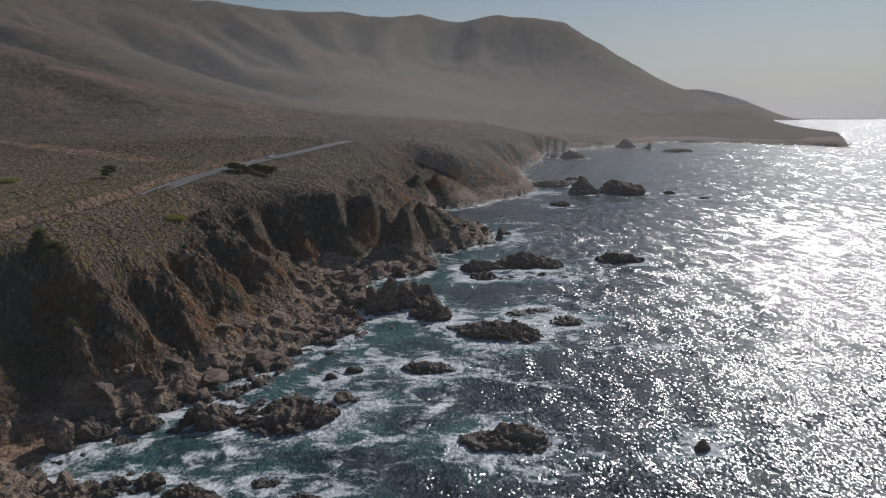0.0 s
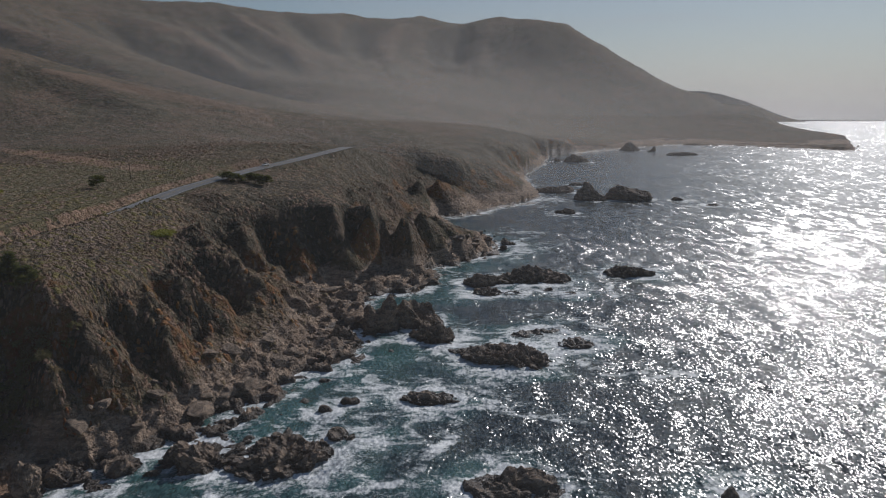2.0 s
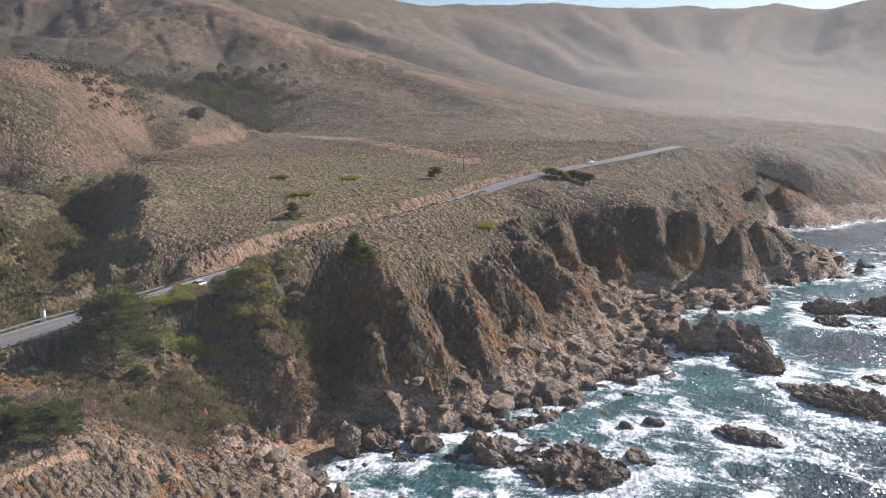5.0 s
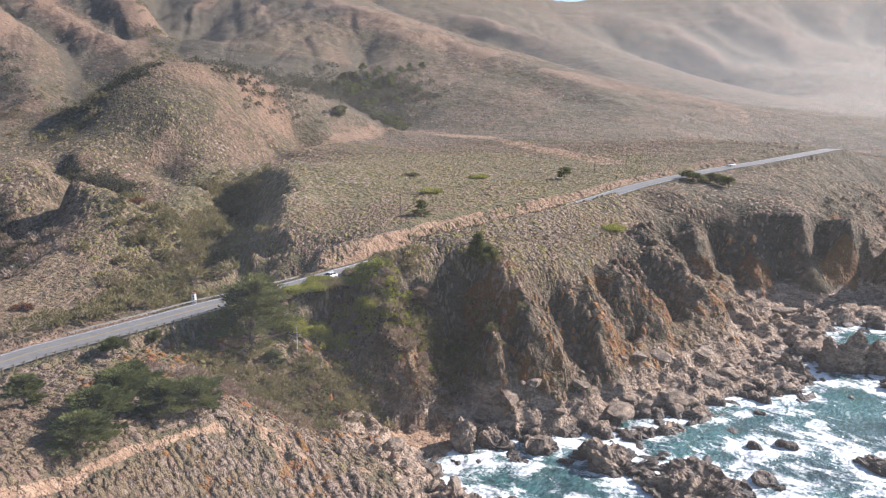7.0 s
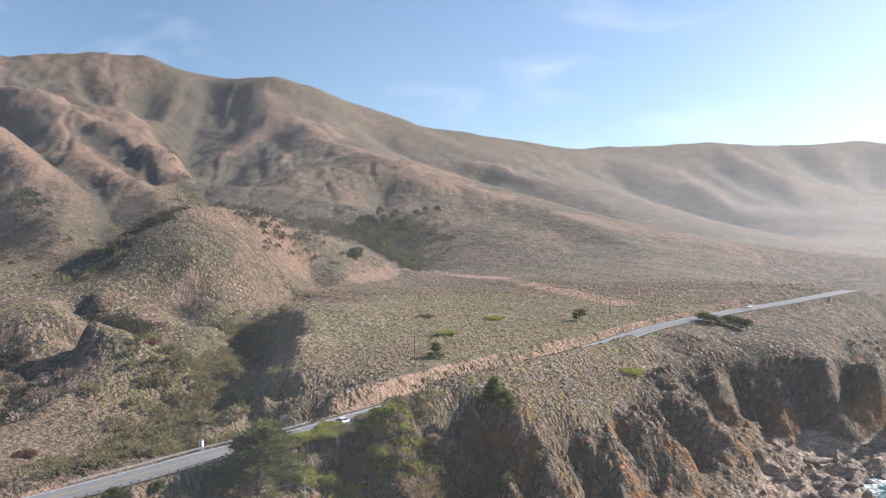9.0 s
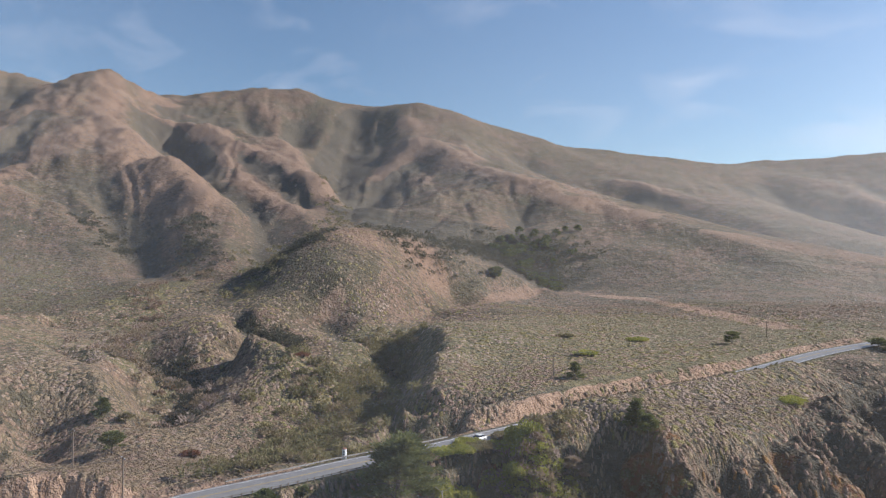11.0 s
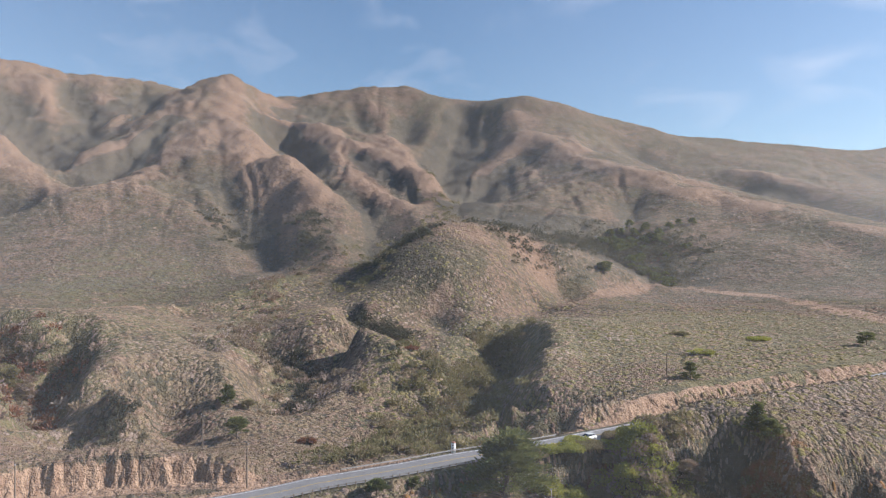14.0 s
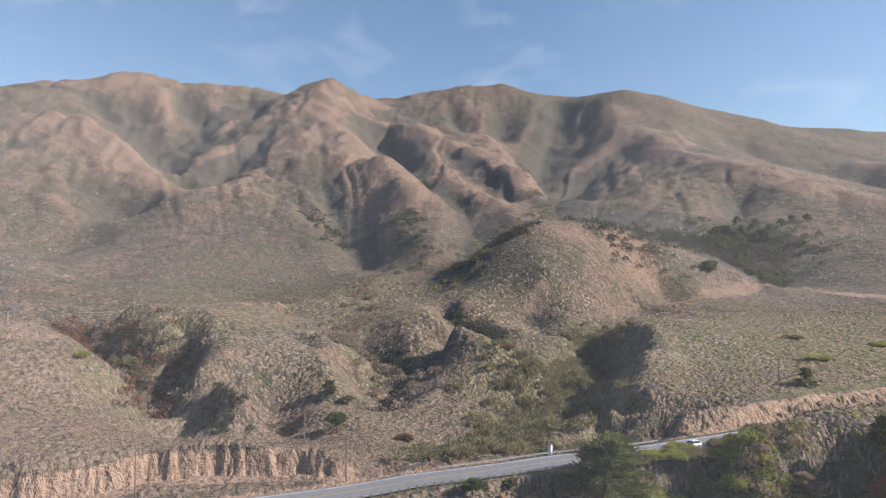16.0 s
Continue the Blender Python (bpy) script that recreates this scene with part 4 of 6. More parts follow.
# hollows take dark brush, crests pale dry cover; this also deepens the relief's shade
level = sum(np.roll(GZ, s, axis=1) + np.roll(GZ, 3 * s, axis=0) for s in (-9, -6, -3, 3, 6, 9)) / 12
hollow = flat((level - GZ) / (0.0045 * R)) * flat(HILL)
dry = 0.75 * along(x, y, TERRACE_BACK, 6) + 0.2 * blob(x, y, -385, 330, 30, 70) + flat(HILL) * (0.26 + 0.22 * step(-0.3, 0.2, fbm(x, y, 220, 3, 51)))
dry = dry + 0.6 * along(x, y, PEAK_SPUR, 60) * (fbm(x, y, 90, 3, 53) > 0.0) + 0.3 * along(x, y, CENTRE_SPUR, 40) + 0.3 * along(x, y, SPUR_A, 25)
green = 0.9 * along(x, y, RAVINE[4:], 26) + 0.7 * along(x, y, ROAD_LOW, 10) + 0.5 * blob(x, y, -112, 112, 14, 26) + 0.85 * along(x, y, TERRACE_MID, 60) + 0.5 * blob(x, y, -520, 90, 190, 90) + 0.5 * blob(x, y, -300, 60, 70, 50)
green = green + 0.8 * along(x, y, GULLY_D[:6], 16) + 0.5 * along(x, y, GULLY_B[:6], 14)
rock = flat(ROCKY) * np.maximum(step(12, 6, z + 4 * fbm(x, y, 14, 3, 55)), 0.5 * step(0.45, 0.95, steep) * step(0.0, 0.3, fbm(x, y, 11, 3, 58)) * step(26, 16, z))
patchy = step(0.0, 0.35, fbm(x, y, 17, 3, 59))
dry = dry + 0.8 * blob(x, y, -116, 84, 9, 22) + 0.6 * blob(x, y, -402, 330, 28, 60) * step(-0.4, 0.1, fbm(x, y, 30, 3, 52))
iceplant = 0.6 * along(x, y, RIB_2, 8) * step(7, 11, z) * patchy + 0.75 * patchy * step(70, 50, flat(DC)) * step(6, 10, z) * step(30, 24, z) * (y > 125)
iceplant = iceplant + 0.7 * step(1.5, 3.5, relief(x, y, CLIFF_RISE)[0]) * step(-0.15, 0.2, fbm(x, y, 8, 3, 97)) * step(26, 18, z) + 0.95 * blob(x, y, -77, 64, 7, 15) * step(-0.1, 0.25, fbm(x, y, 9, 3, 93)) + 0.7 * blob(x, y, -77, 90, 5, 8) + 0.6 * blob(x, y, -92, 100, 8, 12)
uphill, road_at = away(x, y, ROAD)
cut_side = step(11.4, 10.2, uphill + 1.2 * fbm(x, y, 7, 3, 56)) * step(5.4, 6.4, uphill) * step(134, 144, y) * step(350, 335, y) * (x < np.interp(y, ROAD[:, 1], ROAD[:, 0]))
soil = np.maximum(0.9 * cut_side * step(-0.85, -0.2, fbm(x, y, 9, 3, 57)), step(6.5, 4.5, np.abs(x - np.interp(y, [p[1] for p in SAND_BANK_TOP], [p[0] for p in SAND_BANK_TOP]) - 1.5)) * step(-14, -8, y) * step(67, 63, y) * step(33.2, 32.2, z))
soil = np.maximum.reduce([soil, 0.85 * along(x + 1.0 * fbm(x, y, 6, 2, 81), y + 1.0 * fbm(x, y, 6, 2, 83), TRAIL, 0.65), flat(SAND), 0.74 * along(x, y, TERRACE_BACK[2:6], 9) * step(-0.35, 0.15, fbm(x, y, 18, 3, 95)), 0.8 * step(8.5, 5.5, uphill) * (y < 98) * (x < -131), 0.75 * along(x, y, NEAR_SPUR, 2.6) * step(-0.25, 0.15, fbm(x, y, 5, 3, 91)), 0.8 * steep * blob(x, y, -335, 235, 30, 30), 0.6 * blob(x, y, -401, 76.5, 9, 5), 0.6 * blob(x, y, -347.6, 44.8, 10, 4, 0.4), 0.6 * blob(x, y, -236, -7, 14, 10, -0.3)])
rock = np.maximum(rock * (1 - flat(SAND)), (0.4 * blob(x, y, -1486, 764, 55, 55) + 0.42 * blob(x, y, -1528, 832, 55, 55) + 0.42 * blob(x, y, -1458, 412, 55, 55) + 0.42 * blob(x, y, -1344, 894, 55, 55) + 0.42 * blob(x, y, -1798, 201, 55, 55)) * step(0.05, 0.3, fbm(x, y, 40, 4, 96, True)))
brush = np.zeros_like(x)
for pts, deep_by, wide in CARVES:
    brush = np.maximum(brush, (0.8 if wide > 13 else 0.5) * step(0.55 * wide, 0.1 * wide, away(x, y, pts)[0]))
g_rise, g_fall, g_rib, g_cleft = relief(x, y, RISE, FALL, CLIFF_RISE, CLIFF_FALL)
# brush along creases and clefts, its dark colour adding to their shade
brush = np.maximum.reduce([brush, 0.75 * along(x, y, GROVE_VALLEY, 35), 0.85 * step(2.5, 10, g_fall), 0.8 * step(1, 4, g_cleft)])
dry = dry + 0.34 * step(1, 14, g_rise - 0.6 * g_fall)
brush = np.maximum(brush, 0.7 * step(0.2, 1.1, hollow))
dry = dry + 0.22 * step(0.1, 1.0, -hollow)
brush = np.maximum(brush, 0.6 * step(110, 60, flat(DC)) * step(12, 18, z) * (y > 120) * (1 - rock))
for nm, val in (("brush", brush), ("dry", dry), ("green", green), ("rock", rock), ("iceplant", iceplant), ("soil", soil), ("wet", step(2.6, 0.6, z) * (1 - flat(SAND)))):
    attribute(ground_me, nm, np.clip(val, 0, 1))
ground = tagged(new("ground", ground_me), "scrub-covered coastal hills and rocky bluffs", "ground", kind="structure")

# ---- sea ----
ROCKS = [(-59, 120, 9.1, 6.3, 2.8), (-46, 116, 9.2, 6.4, 1.6), (-66, 115, 11.9, 8.4, 2.3), (-26, 115, 6.6, 3.4, 0.8), (-34, 121, 5.8, 3.8, 0.8),
         (-80, 135, 6.2, 4.4, 6.4), (-76, 140, 8.4, 5.9, 4.3), (-67, 145, 8.4, 5.9, 3.2), (-68, 137, 6.8, 3.9, 0.7), (-51, 149, 16.4, 11.5, 3.0),
         (-34, 149, 18.5, 12.9, 4.0), (-32, 145, 7.9, 5.5, 1.3), (-23, 159, 5.9, 4.1, 2.0), (-29, 173, 3.8, 2.7, 1.1), (-24, 178, 4.7, 3.3, 1.2)]
ROCKS += [(-22, 238, 11.9, 8.4, 10.4), (-10, 244, 15.2, 10.6, 9.1), (-4, 229, 17.1, 12.0, 3.6), (-33, 223, 14.1, 9.9, 3.8), (16, 300, 14.8, 10.4, 3.9),
          (37, 306, 26.2, 18.4, 4.7), (16, 284, 11.7, 8.2, 2.1), (28, 284, 7.1, 5.0, 0.7), (50, 283, 6.0, 4.2, 0.7), (42, 288, 3.6, 2.5, 0.9),
          (83, 317, 20.8, 14.5, 2.8), (19, 210, 24.4, 17.1, 2.7), (30, 233, 14.8, 5.5, 0.7), (40, 222, 13.3, 7.6, 1.0), (5, 216, 6.4, 4.5, 0.6)]
ROCKS += [(-4, 180, 13.9, 6.7, 1.1), (13, 138, 14.4, 10.1, 2.2), (54, 134, 3.1, 2.2, 2.5), (35, 386, 7.3, 5.1, 3.3), (118, 573, 21.2, 14.9, 11.0),
          (148, 580, 40.6, 28.4, 8.6), (95, 629, 30.7, 21.5, 5.8), (85, 502, 15.3, 10.7, 1.8), (187, 573, 10.8, 7.5, 2.1), (203, 541, 9.4, 6.6, 1.6),
          (128, 683, 16.9, 11.8, 1.6), (181, 977, 39.8, 27.9, 9.2), (156, 988, 8.1, 5.7, 6.1), (351, 1207, 12.2, 8.5, 7.7), (374, 1126, 42.8, 30.0, 4.9), (324, 1249, 36.3, 25.4, 9.0)]
# where waves break away from the rocks
SURF_LINES = [[(-26, 137), (-18, 135), (-11, 139), (-6, 146), (1, 158)], [(-46, 177), (-39, 185), (-30, 192), (-24, 200)], [(-52, 131), (-45, 133), (-35, 134)], [(-23, 185), (-13, 186), (-7, 175)], [(30, 253), (43, 250), (52, 239)], [(68, 296), (67, 276)], [(38, 205), (46, 197), (57, 200)], [(58, 195), (67, 200)], [(22, 414), (40, 424), (58, 424)], [(27, 169), (17, 173), (6, 181)]]
saz = np.concatenate([np.arange(-60, 75, 0.4), np.arange(75, 300, 2.5)])
srad = 40 * (4960 / 40) ** (np.arange(360) / 359.0)
SA, SR = np.meshgrid(np.radians(saz), srad, indexing="ij")
SX, SY = CX - np.sin(SA) * SR, CY + np.cos(SA) * SR
sdc, _ = away(SX, SY, coast_arr)
wet_side = inside(SX, SY, SEA_RING)
near_rock = np.full(SX.shape, 1e3)
for rx, ry, rw, rd, rh in ROCKS:
    near_rock = np.minimum(near_rock, np.hypot(SX - rx, (SY - ry) * 1.25) - 0.5 * rw)
near_rock = near_rock + 7.0 * fbm(SX, SY, 17, 3, 64) * step(0, 6, near_rock)
foam = 1.0 * step(14, 0, np.minimum(sdc, 50)) * step(1500, 500, SR)
foam = np.maximum(foam, 0.98 * step(13, 0.5, near_rock))
foam = np.maximum(foam, 0.72 * step(34, 4, near_rock) * step(-0.3, 0.3, fbm(SX, SY, 15, 3, 69)) * step(1200, 500, SR))
foam = np.maximum(foam, 0.80 * step(65, 12, sdc) * step(-0.15, 0.4, fbm(SX, SY, 26, 3, 61)) * step(1200, 500, SR))
for pts in SURF_LINES:
    d, _ = away(SX + 3 * fbm(SX, SY, 9, 3, 66), SY + 3 * fbm(SX, SY, 9, 3, 67), pts)
    foam = np.maximum(foam, 0.95 * step(3.2, 0.6, d))
    foam = np.maximum(foam, 0.5 * step(14, 4, d))
sidx = np.arange(SX.size).reshape(SX.shape)
swrap = np.vstack([sidx, sidx[:1]])
squads = np.stack([swrap[:-1, :-1], swrap[1:, :-1], swrap[1:, 1:], swrap[:-1, 1:]], -1).reshape(-1, 4)
inland = (~wet_side & (sdc > 25)).ravel()
squads = squads[~inland[squads].all(1)]
swell = (0.35 * fbm(SX, SY * 1.6, 16, 3, 71) + 0.25 * fbm(SX, SY, 5, 2, 73)) * step(900, 200, SR)
sused = np.unique(squads)
sremap = np.full(SX.size, -1)
sremap[sused] = np.arange(len(sused))
sco = np.stack([SX, SY, swell], -1).reshape(-1, 3)[sused]
sea_me = grid_mesh("water", sco, sremap[squads][:, ::-1], SEA)
attribute(sea_me, "foam", foam.reshape(-1)[sused])
attribute(sea_me, "near", step(800, 180, SR).reshape(-1)[sused])
attribute(sea_me, "shallow", (np.maximum(step(60, 5, sdc), 0.8 * step(30, 2, near_rock)) * step(700, 250, SR)).reshape(-1)[sused])
tagged(new("water", sea_me), "choppy blue-green sea glittering in the sun, white surf round the rocks", "sea", kind="structure")


# ---- rocks in the surf ----
def sea_rock(cx, cy, w, d, h, seed):
    """One weathered rock: a ball beaten into ledges, sunk below the water."""
    bm = bmesh.new()
    bmesh.ops.create_icosphere(bm, subdivisions=6 if w > 17 and cy < 330 else 5 if w > 4 else 4, radius=1.0)
    off = Vector((seed * 3.7, seed * 1.9, seed * 5.3))
    k = 2.4 / max(min(w, d), 3.0)
    fine = max(0.28, 0.5 * k)
    bite = min(0.11 * min(w, d), 1.3)
    tilt = Vector((random.uniform(-0.5, 0.5), -0.3, 1.0)).normalized()
    for v in bm.verts:
        c = v.co.copy()
        p = Vector((c.x * w / 2, c.y * d / 2, c.z * h))
        lump = noise.noise(p * k * 0.5 + off)
        n = noise.ridged_multi_fractal((p + off * 9) * fine, 0.85, 2.1, 6, 1.0, 2.0) - 1.0
        top = max(0.12, 0.75 + 1.1 * noise.noise(Vector((p.x, p.y, 0)) * k * 0.55 + off * 2))
        side = Vector((c.x, c.y, 0.35 * c.z))
        v.co = Vector((p.x * (1 + 0.55 * lump), p.y * (1 + 0.55 * lump), p.z * top if c.z > 0 else c.z * 2.5)) + side * 1.25 * bite * n
        if c.z > 0:
            # splintered blocks and clefts
            s = (v.co + Vector((noise.noise(p * 0.35 + off), noise.noise(p * 0.35 - off), 0)) * 1.4) * (1.9 * k + 0.12)
            s = Vector((s.x + 0.6 * s.z, 0.55 * s.y - 0.3 * s.z, 0.8 * s.z + 0.4 * s.x))
            v.co += tilt * (noise.cell(s + off * 7) * 0.55 * bite) + side * (noise.cell(s * 1.9 - off) * 0.35 * bite) + Vector((0, 0, 0.9 * bite * n * c.z))
    rock_ob = part("sea_rock", bm, ROCK, smooth=False)
    rock_ob.location = (cx, cy, -0.2)
    rock_ob.rotation_euler = (0, 0, random.uniform(-0.4, 0.4))
    return tagged(rock_ob, "dark jagged rock awash in white surf" if h < 5 else "tall weathered sea stack standing in the surf", "rock", "rocks in the surf")


for k, row in enumerate(ROCKS):
    sea_rock(*row, k + 1)

# ---- far headland across the bay, and the haze sheets ----
crest = spline([(1180, 4300, 0), (1230, 4350, 95), (1330, 4350, 160), (1420, 4330, 175), (1580, 4300, 170), (1780, 4270, 120), (1930, 4240, 60), (2050, 4200, 8)], 8)
hco, hfa = [], []
for k, p in enumerate(crest):
    for j in range(13):
        s = (j - 6) / 6.0
        lift = max(0.0, p[2] * (1 - abs(s)) ** 0.9 + 9 * noise.noise(Vector((p[0] * 0.01, s * 4, 1.0))) * (1 - abs(s)))
        hco.append((p[0] + 60 * s, p[1] + 320 * s, lift - 2))
for k in range(len(crest) - 1):
    for j in range(12):
        a = k * 13 + j
        hfa.append((a, a + 13, a + 14, a + 1))
head_me = grid_mesh("far_headland", np.array(hco), np.array(hfa), GROUND)
for nm in ("brush", "dry", "green", "rock", "iceplant", "soil", "wet"):
    attribute(head_me, nm, np.zeros(len(hco)))
tagged(new("far_headland", head_me), "distant hazy headland beyond the bay", "headland", kind="structure")

# added sheets that imitate aerial haze: over the bay one behind the other, and faint ones all round
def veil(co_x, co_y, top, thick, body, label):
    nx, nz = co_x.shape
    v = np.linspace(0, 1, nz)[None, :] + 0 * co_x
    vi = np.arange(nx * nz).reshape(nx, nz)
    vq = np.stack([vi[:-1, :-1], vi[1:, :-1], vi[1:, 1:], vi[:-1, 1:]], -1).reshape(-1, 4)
    me = grid_mesh("mist", np.stack([co_x, co_y, -1 + (top + 1) * v], -1).reshape(-1, 3), vq, HAZE_SHEET)
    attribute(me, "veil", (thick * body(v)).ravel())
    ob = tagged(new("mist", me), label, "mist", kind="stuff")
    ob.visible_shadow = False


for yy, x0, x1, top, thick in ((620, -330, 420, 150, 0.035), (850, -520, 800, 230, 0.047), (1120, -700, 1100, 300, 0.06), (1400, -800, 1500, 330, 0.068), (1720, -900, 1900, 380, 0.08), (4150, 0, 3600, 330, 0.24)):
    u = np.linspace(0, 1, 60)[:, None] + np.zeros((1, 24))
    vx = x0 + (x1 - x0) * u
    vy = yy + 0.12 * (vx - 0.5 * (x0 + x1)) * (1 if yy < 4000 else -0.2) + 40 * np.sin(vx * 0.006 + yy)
    veil(vx, vy, top, thick, lambda v: np.sin(np.pi * u) ** 0.7 * step(1.0, 0.12, v) * step(-0.1, 0.15, v), "added translucent sheet standing in for sunlit haze over the bay")
# the nearest ring lifts the dark tones, most toward the hills
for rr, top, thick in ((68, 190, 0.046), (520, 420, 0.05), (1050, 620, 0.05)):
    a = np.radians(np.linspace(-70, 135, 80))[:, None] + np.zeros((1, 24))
    veil(-5 - np.sin(a) * rr, 18 + np.cos(a) * rr, top, thick, lambda v: step(1.0, 0.35, v) * (step(-0.45, 0.12, a) if rr > 100 else 0.6 + 1.35 * step(0.4, 1.0, a)), "added translucent sheet standing in for faint haze in the coastal air")


# ---- road ----
def ribbon(name, path, offset, width, lift, material, dash=None):
    """A strip along a path, at a sideways offset."""
    bm = bmesh.new()
    p = path[:, :2]
    t = np.gradient(p, axis=0)
    t /= np.linalg.norm(t, axis=1)[:, None]
    nrm = np.stack([-t[:, 1], t[:, 0]], -1)
    rows = []
    for k in range(len(p)):
        a, b = p[k] + nrm[k] * (offset - width / 2), p[k] + nrm[k] * (offset + width / 2)
        rows.append((bm.verts.new((*a, path[k, 2] + lift)), bm.verts.new((*b, path[k, 2] + lift))))
    for k in range(len(rows) - 1):
        bm.faces.new((rows[k][0], rows[k + 1][0], rows[k + 1][1], rows[k][1]))
    bmesh.ops.recalc_face_normals(bm, faces=bm.faces)
    if bm.faces and sum(f.normal.z for f in bm.faces) < 0:
        bmesh.ops.reverse_faces(bm, faces=bm.faces)
    return part(name, bm, material)


fine_road = spline(ROAD[::3], 12)
road = tagged(ribbon("road", fine_road, 0, 8.4, 0.10, ASPHALT), "two-lane grey asphalt coast road", "road", kind="structure")
for off, wd, mt in ((-3.5, 0.16, PAINT_WHITE), (3.5, 0.16, PAINT_WHITE), (-0.14, 0.12, PAINT_YELLOW), (0.14, 0.12, PAINT_YELLOW)):
    ln = ribbon("road_marking", fine_road, off, wd, 0.115, mt)
    ln.parent = road


# ---- plants ----
def ground_at(px, py):
    return land(np.atleast_1d(np.array(px, float)), np.atleast_1d(np.array(py, float)))[0]


def leaves(rng, centres, radii, per, size, lift=0.3, shell=0.55, slim=0.36):
    """Small leaf sprays on the outside of clumps: quads, their corners, and each clump's tone."""
    n = len(centres)
    c = np.repeat(centres, per, axis=0)
    r = np.repeat(radii, per, axis=0)
    d = rng.normal(size=(n * per, 3))
    d[:, 2] = np.abs(d[:, 2]) * 0.9 - 0.25
    d /= np.linalg.norm(d, axis=1)[:, None]
    p = c + d * r * rng.uniform(shell, 1.08, (n * per, 1))
    out = d + rng.normal(scale=0.45, size=d.shape) + np.array((0, 0, lift))
    out /= np.linalg.norm(out, axis=1)[:, None]
    side = np.cross(out, rng.normal(size=d.shape))
    side /= np.linalg.norm(side, axis=1)[:, None] + 1e-9
    s = (size * rng.uniform(0.6, 1.4, n * per))[:, None]
    up = np.cross(side, out) * 0.35 * s
    q = np.stack([p - out * s * 0.3, p + out * s * 0.3 - side * s * slim, p + out * s + up, p + out * s * 0.3 + side * s * slim], 1)
    faces = np.arange(n * per * 4).reshape(-1, 4)
    tone = np.repeat(np.repeat(rng.uniform(0, 1, n), per), 4)
    return q.reshape(-1, 3), faces, tone


def plumes(rng, base, tips, per, size, width):
    """Feathery sprays along boughs, drawn out to a point at the tip."""
    n = len(base)
    k = np.repeat(np.arange(n), per)
    s = rng.uniform(0.25, 1.0, n * per) ** 0.7
    axis = tips - base
    long = np.linalg.norm(axis, axis=1)
    axis = axis / (long[:, None] + 1e-9)
    wide = (width * (0.25 + 1.3 * s * (1.12 - s)))[:, None]
    off = rng.normal(size=(n * per, 3)) * np.array((1, 1, 0.26))
    p = base[k] + axis[k] * (long[k] * s)[:, None] + off * wide * 0.5
    out = axis[k] + off * 0.45 + np.array((0, 0, 0.35))
    out /= np.linalg.norm(out, axis=1)[:, None]
    side = np.cross(out, rng.normal(size=out.shape))
    side /= np.linalg.norm(side, axis=1)[:, None] + 1e-9
    z = (size * rng.uniform(0.6, 1.4, n * per))[:, None]
    q = np.stack([p, p + out * z * 0.5 - side * z * 0.2, p + out * z * 1.15, p + out * z * 0.5 + side * z * 0.2], 1)
    tone = np.repeat(np.clip(rng.uniform(0, 1, n)[k] * 0.9 + 0.5 * s - 0.3, 0, 1), 4)
    return q.reshape(-1, 3), np.arange(n * per * 4).reshape(-1, 4), tone


def foliage(name, data, material, parent=None):
    co, fa, tone = data
    me = grid_mesh(name, co, fa, material, False)
    attribute(me, "tone", tone)
    ob = new(name, me)
    if parent is not None:
        ob.parent = parent
    return ob


def tube(bm, a, b, ra, rb, sides=6):
    """A tapered limb from a to b."""
    a, b = Vector(a), Vector(b)
    q = (b - a).to_track_quat("Z", "Y")
    rings = []
    for p, r in ((a, ra), (b, rb)):
        rings.append([bm.verts.new(p + q @ Vector((r * math.cos(2 * math.pi * k / sides), r * math.sin(2 * math.pi * k / sides), 0))) for k in range(sides)])
    for k in range(sides):
        bm.faces.new((rings[0][k], rings[0][(k + 1) % sides], rings[1][(k + 1) % sides], rings[1][k]))
    bm.faces.new(rings[1])
    bm.faces.new(rings[0][::-1])


